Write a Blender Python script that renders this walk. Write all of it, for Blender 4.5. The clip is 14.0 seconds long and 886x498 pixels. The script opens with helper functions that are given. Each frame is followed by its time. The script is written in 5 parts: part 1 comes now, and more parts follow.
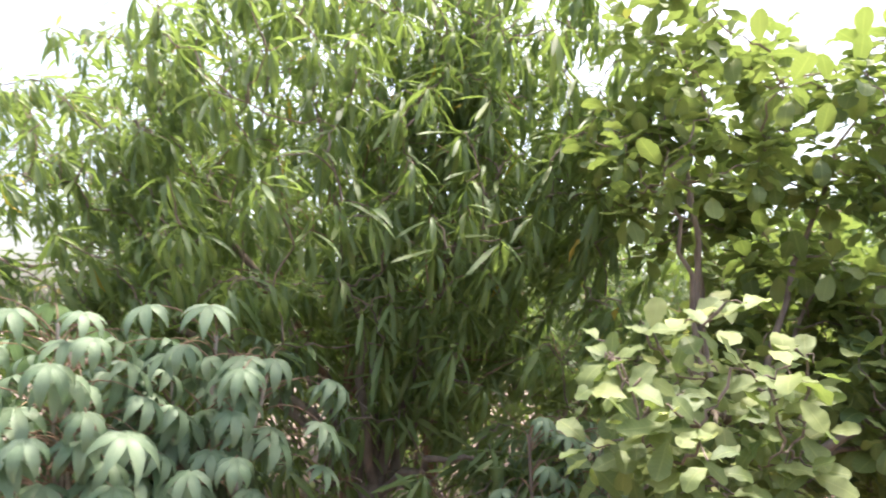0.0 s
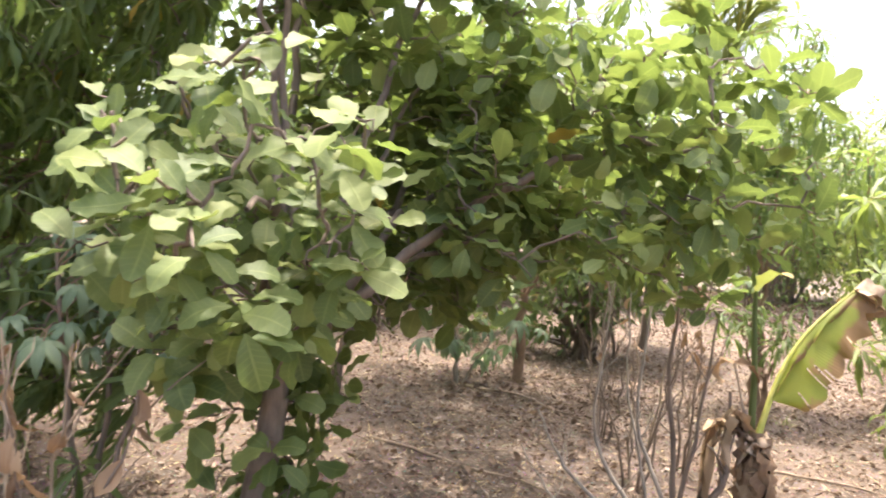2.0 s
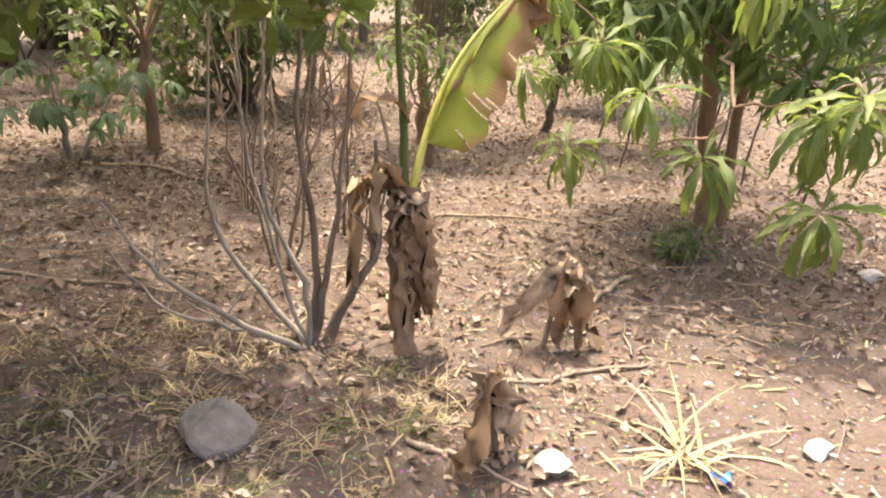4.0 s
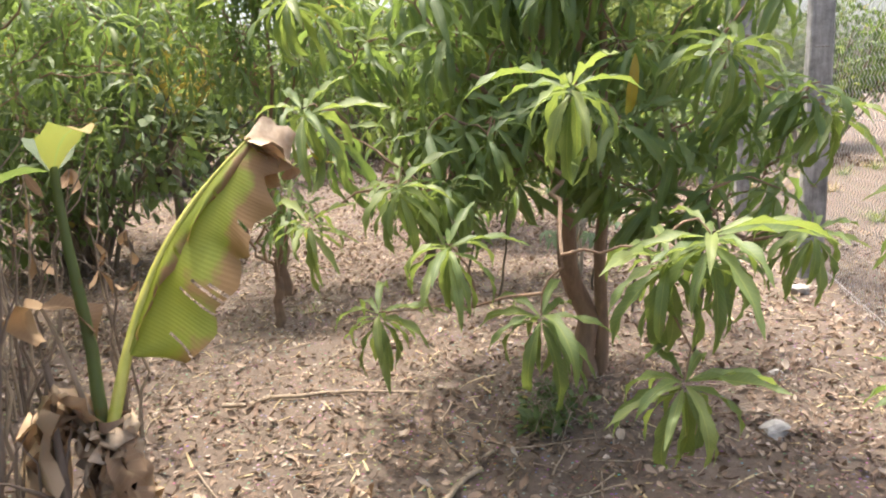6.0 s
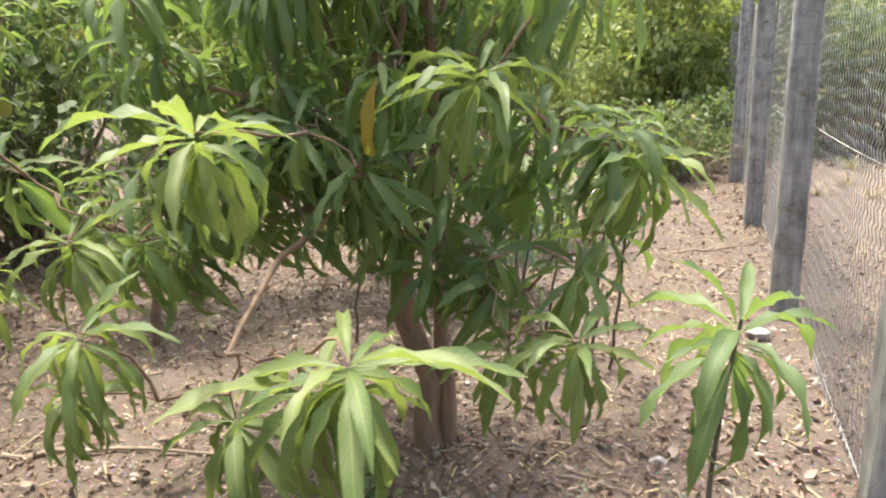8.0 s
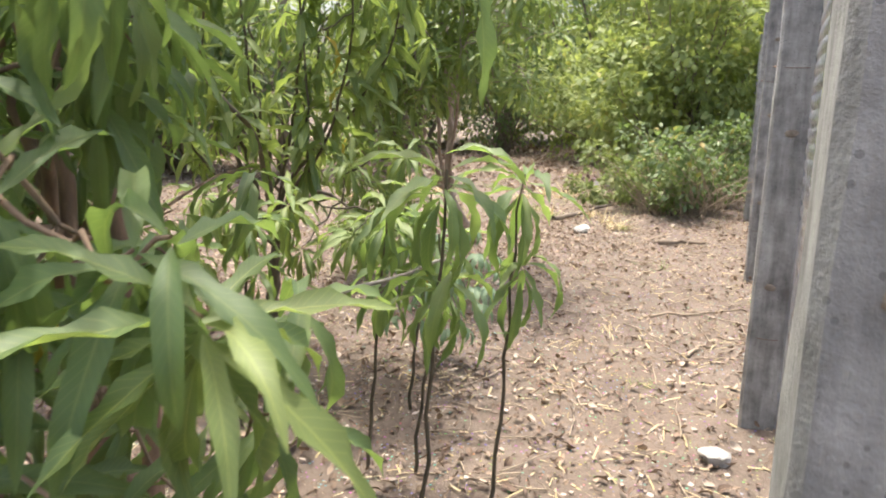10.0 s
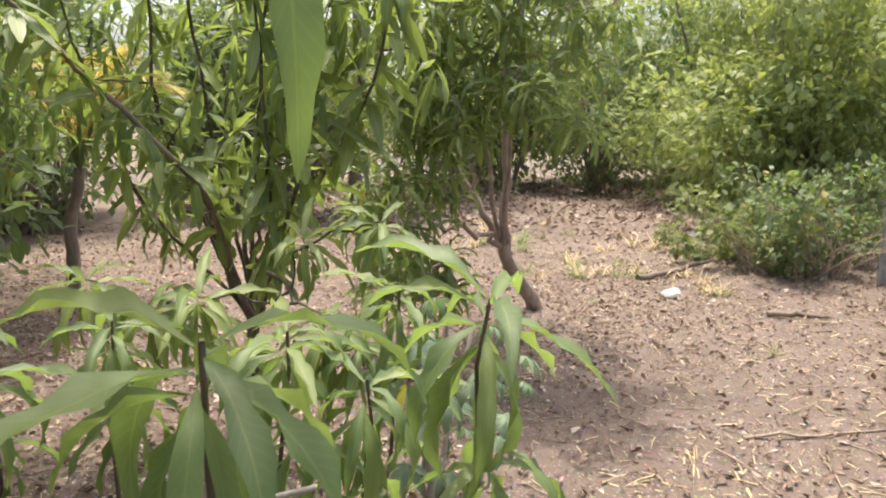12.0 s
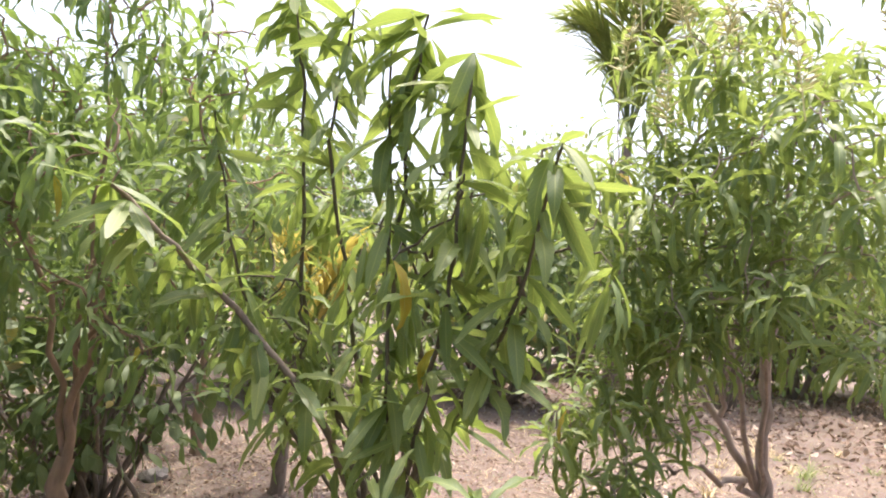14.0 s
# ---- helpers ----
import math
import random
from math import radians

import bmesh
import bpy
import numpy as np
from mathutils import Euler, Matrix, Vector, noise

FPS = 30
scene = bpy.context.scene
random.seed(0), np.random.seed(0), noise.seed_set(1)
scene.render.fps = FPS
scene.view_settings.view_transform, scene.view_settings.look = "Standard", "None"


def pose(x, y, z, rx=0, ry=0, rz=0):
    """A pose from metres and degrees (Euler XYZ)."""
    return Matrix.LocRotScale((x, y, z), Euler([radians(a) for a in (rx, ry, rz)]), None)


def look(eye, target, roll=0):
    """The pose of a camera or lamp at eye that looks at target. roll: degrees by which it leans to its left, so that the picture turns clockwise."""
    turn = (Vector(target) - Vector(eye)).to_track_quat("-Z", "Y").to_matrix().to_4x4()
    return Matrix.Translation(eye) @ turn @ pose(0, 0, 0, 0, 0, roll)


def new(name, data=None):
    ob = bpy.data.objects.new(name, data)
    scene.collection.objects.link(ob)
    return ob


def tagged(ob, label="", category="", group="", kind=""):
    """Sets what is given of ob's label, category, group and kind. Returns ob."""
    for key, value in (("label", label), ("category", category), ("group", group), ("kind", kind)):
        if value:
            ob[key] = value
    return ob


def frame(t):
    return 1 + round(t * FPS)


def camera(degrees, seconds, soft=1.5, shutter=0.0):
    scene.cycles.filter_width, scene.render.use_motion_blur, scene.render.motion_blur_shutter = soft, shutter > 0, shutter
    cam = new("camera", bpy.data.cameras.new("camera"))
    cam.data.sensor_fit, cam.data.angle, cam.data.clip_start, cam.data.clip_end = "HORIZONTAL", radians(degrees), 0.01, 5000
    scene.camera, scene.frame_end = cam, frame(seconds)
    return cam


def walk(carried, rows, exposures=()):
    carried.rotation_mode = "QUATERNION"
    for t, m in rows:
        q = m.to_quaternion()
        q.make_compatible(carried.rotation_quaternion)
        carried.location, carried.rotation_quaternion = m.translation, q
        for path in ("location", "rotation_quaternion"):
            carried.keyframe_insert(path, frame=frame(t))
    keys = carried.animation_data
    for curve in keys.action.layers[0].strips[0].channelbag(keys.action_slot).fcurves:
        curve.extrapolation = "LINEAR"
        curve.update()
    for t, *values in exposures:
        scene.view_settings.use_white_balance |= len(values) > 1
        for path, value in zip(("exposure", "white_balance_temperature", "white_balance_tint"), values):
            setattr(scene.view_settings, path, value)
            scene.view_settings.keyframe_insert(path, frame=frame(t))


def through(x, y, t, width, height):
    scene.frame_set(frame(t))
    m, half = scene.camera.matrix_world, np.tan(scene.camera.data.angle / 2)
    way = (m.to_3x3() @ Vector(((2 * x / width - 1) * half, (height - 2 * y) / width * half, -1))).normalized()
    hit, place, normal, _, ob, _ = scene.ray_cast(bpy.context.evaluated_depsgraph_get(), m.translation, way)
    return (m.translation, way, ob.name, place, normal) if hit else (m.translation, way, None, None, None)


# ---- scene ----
cam = camera(61.9, 14.0, soft=1.9, shutter=0.2)
PATH = [
    (0, (1.128, -0.818, 1.441), (-0.595, 0.152, 1.741), 4.0),
    (0.5, (1.021, -0.775, 1.413), (-0.523, 0.474, 1.649), 3.8),
    (1, (1.003, -0.553, 1.359), (-0.427, 0.84, 1.472), 4.4),
    (1.5, (1.008, -0.304, 1.324), (-0.37, 1.145, 1.278), 5.0),
    (2, (0.891, -0.08, 1.311), (-0.258, 1.556, 1.254), 4.6),
    (2.5, (0.838, 0.164, 1.288), (-0.121, 1.918, 1.229), 3.4),
    (3, (0.841, 0.456, 1.268), (0.141, 2.328, 1.197), 2.9),
    (3.5, (0.782, 0.698, 1.221), (0.329, 2.615, 0.874), 2.6),
    (4, (0.791, 0.898, 1.192), (0.45, 2.751, 0.522), 2.2),
    (4.2, (0.867, 0.987, 1.186), (0.502, 2.823, 0.482), 1.7),
    (6.3, (1.297, 1.725, 1.257), (1.102, 3.685, 0.914), -2.8),
    (6.5, (1.384, 1.76, 1.268), (1.121, 3.713, 0.927), -2.9),
    (7, (1.591, 1.968, 1.27), (1.319, 3.922, 0.939), -2.5),
    (7.5, (1.821, 2.186, 1.307), (1.614, 4.143, 0.949), -2.1),
    (8, (2.097, 2.41, 1.378), (1.698, 4.32, 0.937), -1.1),
    (8.5, (2.222, 2.672, 1.367), (1.814, 4.569, 0.881), -0.8),
    (9, (2.325, 2.88, 1.409), (1.949, 4.781, 0.915), 0.6),
    (9.2, (2.391, 3.0, 1.394), (2.028, 4.912, 0.933), 0.9),
    (10.2, (2.63, 3.70, 1.43), (2.10, 5.58, 1.02), 0.9),
    (10.8, (2.62, 4.09, 1.45), (2.06, 5.97, 1.06), 0.9),
    (11.3, (2.712, 4.404, 1.468), (2.086, 6.269, 1.103), 0.8),
    (11.5, (2.706, 4.457, 1.486), (2.023, 6.299, 1.11), 0.5),
    (12, (2.647, 4.733, 1.446), (1.892, 6.557, 1.124), 0.7),
    (12.5, (2.575, 4.976, 1.469), (1.722, 6.768, 1.216), 1.7),
    (13, (2.59, 5.222, 1.467), (1.478, 6.881, 1.356), 1.3),
    (13.5, (2.635, 5.436, 1.555), (1.292, 6.918, 1.592), 2.0),
    (14, (2.597, 5.566, 1.578), (1.206, 6.996, 1.717), 3.8),
]
walk(cam, [(t, look(eye, target, roll)) for t, eye, target, roll in PATH], [
    (0, 2.12, 6500, 10), (1.2, 2.28, 6550, 12), (2, 2.22, 6650, 12), (3, 2.1, 6800, 12), (3.5, 2.12, 7000, 12), (4.2, 1.9, 7200, 13), (6.3, 1.72, 6450, 7), (8, 1.71, 6400, 5), (9.2, 1.72, 6400, 5), (12, 1.46, 6500, 9),
    (13, 1.54, 6600, 11), (14, 1.8, 6400, 14)])

# ---- light ----
SUN_AZ, SUN_EL = radians(126), radians(75)      # direction to the sun, from +x towards +y
world = bpy.data.worlds.new("sky")
scene.world = world
world.use_nodes = True
wn = world.node_tree.nodes
sky = wn.new("ShaderNodeTexSky")
sky.sky_type = "NISHITA"
sky.sun_disc = False
sky.sun_elevation = SUN_EL
sky.sun_rotation = radians(90) - SUN_AZ
sky.dust_density = 8.0
sky.air_density = 1.0
sky.ozone_density = 0.6
wn["Background"].inputs[1].default_value = 0.15
world.node_tree.links.new(sky.outputs[0], wn["Background"].inputs[0])
sun = new("sun", bpy.data.lights.new("sun", "SUN"))
sun.data.energy = 1.75
sun.data.angle = radians(1.2)
sun.data.color = (1.0, 0.94, 0.84)
sun.matrix_world = look((math.cos(SUN_AZ) * math.cos(SUN_EL) * 30, math.sin(SUN_AZ) * math.cos(SUN_EL) * 30, math.sin(SUN_EL) * 30), (0, 0, 0))

# ---- materials ----


class Mat:
    """A node material with short calls for its nodes."""

    def __init__(self, name):
        self.m = bpy.data.materials.new(name)
        self.m.use_nodes = True
        self.n = self.m.node_tree.nodes
        self.l = self.m.node_tree.links
        self.b = self.n["Principled BSDF"]
        self.out = self.n["Material Output"]

    def put(self, sock, value):
        if hasattr(value, "is_output"):
            self.l.new(value, sock)
        else:
            sock.default_value = value

    def math(self, op, a, b=0.0, c=0.0, clamp=False):
        nd = self.n.new("ShaderNodeMath")
        nd.operation = op
        nd.use_clamp = clamp
        for s, v in zip(nd.inputs, (a, b, c)):
            self.put(s, v)
        return nd.outputs[0]

    def mix(self, f, a, b):
        nd = self.n.new("ShaderNodeMix")
        nd.data_type = "RGBA"
        self.put(nd.inputs[0], f)
        for s, v in ((nd.inputs[6], a), (nd.inputs[7], b)):
            self.put(s, (*v, 1) if isinstance(v, tuple) and len(v) == 3 else v)
        return nd.outputs[2]

    def noise(self, scale, detail=3.0, rough=0.55, vec=None, out=0):
        nd = self.n.new("ShaderNodeTexNoise")
        nd.inputs["Scale"].default_value = scale
        nd.inputs["Detail"].default_value = detail
        nd.inputs["Roughness"].default_value = rough
        if vec is not None:
            self.l.new(vec, nd.inputs["Vector"])
        return nd.outputs[out]

    def ramp(self, f, stops):
        nd = self.n.new("ShaderNodeValToRGB")
        self.put(nd.inputs[0], f)
        e = nd.color_ramp.elements
        while len(e) < len(stops):
            e.new(0.5)
        for el, (p, c) in zip(e, stops):
            el.position = p
            el.color = (*c, 1)
        return nd.outputs[0]

    def coord(self, which="Object"):
        return self.n.new("ShaderNodeTexCoord").outputs[which]

    def position(self):
        return self.n.new("ShaderNodeNewGeometry").outputs["Position"]

    def bump(self, h, strength=0.3, dist=0.01):
        nd = self.n.new("ShaderNodeBump")
        nd.inputs["Strength"].default_value = strength
        nd.inputs["Distance"].default_value = dist
        self.put(nd.inputs["Height"], h)
        self.l.new(nd.outputs[0], self.b.inputs["Normal"])
        return nd.outputs[0]

    def rnd(self):
        """One number for each piece: by island and by object."""
        isl = self.n.new("ShaderNodeNewGeometry").outputs["Random Per Island"]
        obj = self.n.new("ShaderNodeObjectInfo").outputs["Random"]
        return self.math("FRACT", self.math("ADD", isl, obj))


def leaf_material(name, stops, vein, trans, through=0.35, rough=0.42, old=None, old_share=0.03, side_veins=16.0):
    def dull(c, f=0.12):
        g = 0.3 * c[0] + 0.6 * c[1] + 0.1 * c[2]
        return tuple(v * (1 - f) + g * f for v in c)

    stops, trans = [(p, dull(c)) for p, c in stops], dull(trans)
    k = Mat(name)
    r = k.rnd()
    base = k.ramp(r, stops)
    mott = k.noise(14.0, 4.0, vec=k.position())
    base = k.mix(k.math("MULTIPLY", mott, 0.35), base, k.ramp(k.math("FRACT", k.math("MULTIPLY", r, 7.3)), stops))
    if old:
        pick = k.math("GREATER_THAN", k.math("FRACT", k.math("MULTIPLY", r, 31.7)), 1.0 - old_share)
        base = k.mix(pick, base, old)
    sep = k.n.new("ShaderNodeSeparateXYZ")
    k.l.new(k.coord("UV"), sep.inputs[0])
    u = k.math("ABSOLUTE", k.math("MULTIPLY_ADD", sep.outputs[0], 2.0, -1.0))
    rib = k.math("SUBTRACT", 1.0, k.math("MULTIPLY", u, 9.0), clamp=True)
    side = k.math("SINE", k.math("MULTIPLY", k.math("SUBTRACT", sep.outputs[1], k.math("MULTIPLY", u, 0.12)), side_veins * 6.283))
    side = k.math("MULTIPLY", k.math("GREATER_THAN", side, 0.86), 0.22)
    veins = k.math("MAXIMUM", k.math("MULTIPLY", rib, 0.7), side)
    col = k.mix(veins, base, vein)
    edge = k.math("MULTIPLY", k.math("GREATER_THAN", k.math("ADD", u, k.math("MULTIPLY", mott, 0.5)), 1.33), 0.5)
    col = k.mix(edge, col, (0.16, 0.11, 0.04))
    k.put(k.b.inputs["Base Color"], col)
    k.b.inputs["Roughness"].default_value = rough
    k.put(k.b.inputs["Roughness"], k.math("MULTIPLY_ADD", mott, 0.3, rough - 0.02))
    k.bump(k.math("ADD", veins, k.math("MULTIPLY", mott, 0.6)), 0.25, 0.004)
    tl = k.n.new("ShaderNodeBsdfTranslucent")
    k.put(tl.inputs[0], k.mix(0.7, col, trans))
    ms = k.n.new("ShaderNodeMixShader")
    ms.inputs[0].default_value = through
    k.l.new(k.b.outputs[0], ms.inputs[1])
    k.l.new(tl.outputs[0], ms.inputs[2])
    k.l.new(ms.outputs[0], k.out.inputs[0])
    return k.m


MANGO = leaf_material("mango leaf", [(0.0, (0.07, 0.12, 0.04)), (0.45, (0.105, 0.17, 0.055)), (0.8, (0.145, 0.215, 0.065)), (1.0, (0.21, 0.26, 0.075))],
                      (0.26, 0.30, 0.10), (0.30, 0.44, 0.04), 0.42, 0.40, (0.42, 0.27, 0.03), 0.006)
MANGO_LIGHT = leaf_material("young mango leaf", [(0.0, (0.082, 0.142, 0.040)), (0.5, (0.13, 0.198, 0.054)), (1.0, (0.22, 0.272, 0.070))],
                            (0.42, 0.45, 0.13), (0.37, 0.48, 0.04), 0.41, 0.38, (0.45, 0.30, 0.03), 0.0015)
CASHEW = leaf_material("cashew leaf", [(0.0, (0.076, 0.125, 0.033)), (0.5, (0.135, 0.19, 0.045)), (0.85, (0.22, 0.27, 0.062)), (1.0, (0.31, 0.345, 0.083))],
                       (0.30, 0.35, 0.11), (0.27, 0.38, 0.045), 0.36, 0.46, (0.40, 0.30, 0.05), 0.002, 9.0)
CASSAVA = leaf_material("cassava leaf", [(0.0, (0.12, 0.195, 0.10)), (0.6, (0.18, 0.26, 0.145)), (1.0, (0.24, 0.32, 0.19))],
                        (0.22, 0.30, 0.18), (0.20, 0.36, 0.10), 0.3, 0.45, None, 0, 10.0)
BAMBOO = leaf_material("narrow hedge leaf", [(0.0, (0.11, 0.16, 0.045)), (0.5, (0.18, 0.235, 0.065)), (1.0, (0.28, 0.32, 0.09))],
                       (0.28, 0.33, 0.10), (0.42, 0.50, 0.06), 0.42, 0.5, (0.36, 0.32, 0.10), 0.04)
SHRUB = leaf_material("shrub leaf", [(0.0, (0.05, 0.09, 0.03)), (0.5, (0.085, 0.135, 0.045)), (1.0, (0.14, 0.18, 0.07))],
                      (0.2, 0.25, 0.1), (0.26, 0.38, 0.05), 0.36, 0.45, (0.30, 0.22, 0.06), 0.04)
YELLOW = leaf_material("yellow palm leaf", [(0.0, (0.32, 0.26, 0.04)), (0.6, (0.45, 0.36, 0.06)), (1.0, (0.25, 0.30, 0.05))],
                       (0.5, 0.45, 0.15), (0.6, 0.5, 0.05), 0.4, 0.5)
DRY = leaf_material("dry brown leaf", [(0.0, (0.16, 0.09, 0.05)), (0.35, (0.27, 0.16, 0.085)), (0.7, (0.40, 0.26, 0.145)), (1.0, (0.55, 0.41, 0.26))],
                    (0.42, 0.30, 0.18), (0.45, 0.25, 0.08), 0.12, 0.75)
LITTER = leaf_material("leaf litter", [(0.0, (0.088, 0.054, 0.038)), (0.35, (0.165, 0.103, 0.072)), (0.65, (0.245, 0.165, 0.117)), (0.88, (0.36, 0.265, 0.195)), (1.0, (0.54, 0.45, 0.37))],
                       (0.40, 0.28, 0.18), (0.4, 0.25, 0.1), 0.05, 0.75)
STRAW = leaf_material("dry grass", [(0.0, (0.36, 0.26, 0.12)), (0.6, (0.50, 0.39, 0.20)), (1.0, (0.60, 0.50, 0.30))],
                      (0.55, 0.45, 0.25), (0.5, 0.4, 0.15), 0.15, 0.7)
GRASS = leaf_material("green weed leaf", [(0.0, (0.09, 0.13, 0.04)), (0.6, (0.15, 0.19, 0.06)), (1.0, (0.30, 0.30, 0.12))],
                      (0.25, 0.28, 0.1), (0.35, 0.45, 0.06), 0.35, 0.5)


def bark_material(name, dark, light, scale=30.0):
    k = Mat(name)
    mp = k.n.new("ShaderNodeMapping")
    mp.inputs["Scale"].default_value = (1, 1, 0.25)
    k.l.new(k.position(), mp.inputs[0])
    a = k.noise(scale, 6.0, 0.65, mp.outputs[0])
    b = k.noise(scale * 0.2, 3.0, 0.5, k.position())
    col = k.mix(k.math("MULTIPLY_ADD", b, 1.6, -0.3, clamp=True), k.ramp(a, [(0.3, dark), (0.7, light)]), k.ramp(a, [(0.35, light), (0.75, tuple(min(1, c * 1.5) for c in light))]))
    k.put(k.b.inputs["Base Color"], col)
    k.b.inputs["Roughness"].default_value = 0.88
    k.bump(a, 0.7, 0.01)
    return k.m


BARK = bark_material("grey brown bark", (0.06, 0.045, 0.035), (0.20, 0.155, 0.12))
BARK_RED = bark_material("reddish bark", (0.085, 0.055, 0.038), (0.25, 0.165, 0.11))
BARK_PALE = bark_material("pale grey bark", (0.16, 0.14, 0.12), (0.36, 0.32, 0.27))
BARK_LIGHT = bark_material("light brown bark", (0.12, 0.09, 0.072), (0.30, 0.235, 0.19))
TWIG = bark_material("dark twig bark", (0.035, 0.03, 0.022), (0.11, 0.09, 0.06), 60)
DEADWOOD = bark_material("dead twig bark", (0.14, 0.10, 0.07), (0.34, 0.27, 0.20), 60)


def soil_material():
    k = Mat("dry soil")
    p = k.position()
    big = k.noise(0.55, 4.0, 0.55, p)
    mid = k.noise(4.0, 5.0, 0.6, p)
    fine = k.noise(60.0, 6.0, 0.7, p)
    col = k.ramp(k.math("ADD", k.math("MULTIPLY", big, 0.5), k.math("MULTIPLY", mid, 0.5)),
                 [(0.32, (0.092, 0.067, 0.053)), (0.5, (0.138, 0.103, 0.082)), (0.68, (0.195, 0.150, 0.122))])
    col = k.mix(k.math("MULTIPLY_ADD", fine, 1.4, -0.45, clamp=True), col, (0.255, 0.203, 0.168))
    vor = k.n.new("ShaderNodeTexVoronoi")
    vor.inputs["Scale"].default_value = 38.0
    k.l.new(p, vor.inputs["Vector"])
    crumbs = k.math("LESS_THAN", vor.outputs["Distance"], 0.22)
    col = k.mix(k.math("MULTIPLY", crumbs, 0.45), col, vor.outputs["Color"])
    hsv = k.n.new("ShaderNodeHueSaturation")
    hsv.inputs["Saturation"].default_value = 0.9
    k.l.new(col, hsv.inputs["Color"])
    brown = k.mix(k.math("MULTIPLY", crumbs, 0.4), col, (0.17, 0.11, 0.07))
    k.put(k.b.inputs["Base Color"], k.mix(0.75, hsv.outputs[0], brown))
    k.b.inputs["Roughness"].default_value = 0.95
    k.b.inputs["Specular IOR Level"].default_value = 0.15
    k.bump(k.math("ADD", k.math("ADD", fine, k.math("MULTIPLY", mid, 1.5)), k.math("MULTIPLY", crumbs, 0.5)), 0.8, 0.02)
    return k.m


SOIL = soil_material()


def concrete_material():
    k = Mat("weathered concrete")
    p = k.position()
    a = k.noise(9.0, 6.0, 0.65, p)
    mp = k.n.new("ShaderNodeMapping")
    mp.inputs["Scale"].default_value = (8, 8, 0.9)
    k.l.new(p, mp.inputs[0])
    streak = k.noise(3.0, 5.0, 0.6, mp.outputs[0])
    fine = k.noise(140.0, 4.0, 0.7, p)
    col = k.ramp(k.math("ADD", k.math("MULTIPLY", a, 0.55), k.math("MULTIPLY", streak, 0.45)), [(0.36, (0.12, 0.115, 0.11)), (0.5, (0.26, 0.25, 0.243)), (0.66, (0.44, 0.425, 0.41))])
    vor = k.n.new("ShaderNodeTexVoronoi")
    vor.inputs["Scale"].default_value = 55.0
    k.l.new(p, vor.inputs["Vector"])
    pits = k.math("LESS_THAN", vor.outputs["Distance"], 0.16)
    col = k.mix(k.math("MULTIPLY", pits, 0.5), col, (0.10, 0.095, 0.09))
    k.put(k.b.inputs["Base Color"], col)
    k.b.inputs["Roughness"].default_value = 0.9
    k.bump(k.math("SUBTRACT", k.math("ADD", a, k.math("MULTIPLY", fine, 0.5)), k.math("MULTIPLY", pits, 0.8)), 0.6, 0.008)
    return k.m


CONCRETE = concrete_material()


def plain_material(name, c1, c2, rough, metal=0.0, scale=20.0, bump=0.3):
    k = Mat(name)
    a = k.noise(scale, 5.0, 0.6, k.position())
    k.put(k.b.inputs["Base Color"], k.ramp(a, [(0.3, c1), (0.7, c2)]))
    k.b.inputs["Roughness"].default_value = rough
    k.b.inputs["Metallic"].default_value = metal
    k.bump(a, bump, 0.01)
    return k.m


RUST = plain_material("rusty tie wire", (0.10, 0.06, 0.045), (0.22, 0.14, 0.10), 0.8, 0.3, 40)
WIRE = plain_material("galvanised wire", (0.44, 0.42, 0.41), (0.64, 0.61, 0.59), 0.5, 0.4, 30)
STONE = plain_material("grey stone", (0.13, 0.12, 0.11), (0.25, 0.23, 0.21), 0.9, 0, 18, 0.6)
PALE_STONE = plain_material("pale stone", (0.27, 0.26, 0.245), (0.48, 0.46, 0.435), 0.8, 0, 18, 0.4)
BLUE = plain_material("blue plastic", (0.02, 0.13, 0.50), (0.05, 0.22, 0.66), 0.35, 0, 12, 0.1)
PEBBLE = plain_material("pebbles", (0.26, 0.20, 0.16), (0.55, 0.47, 0.40), 0.9, 0, 5, 0.4)
ASH = plain_material("grey rotten stem", (0.15, 0.12, 0.095), (0.30, 0.25, 0.20), 0.95, 0, 35, 0.7)


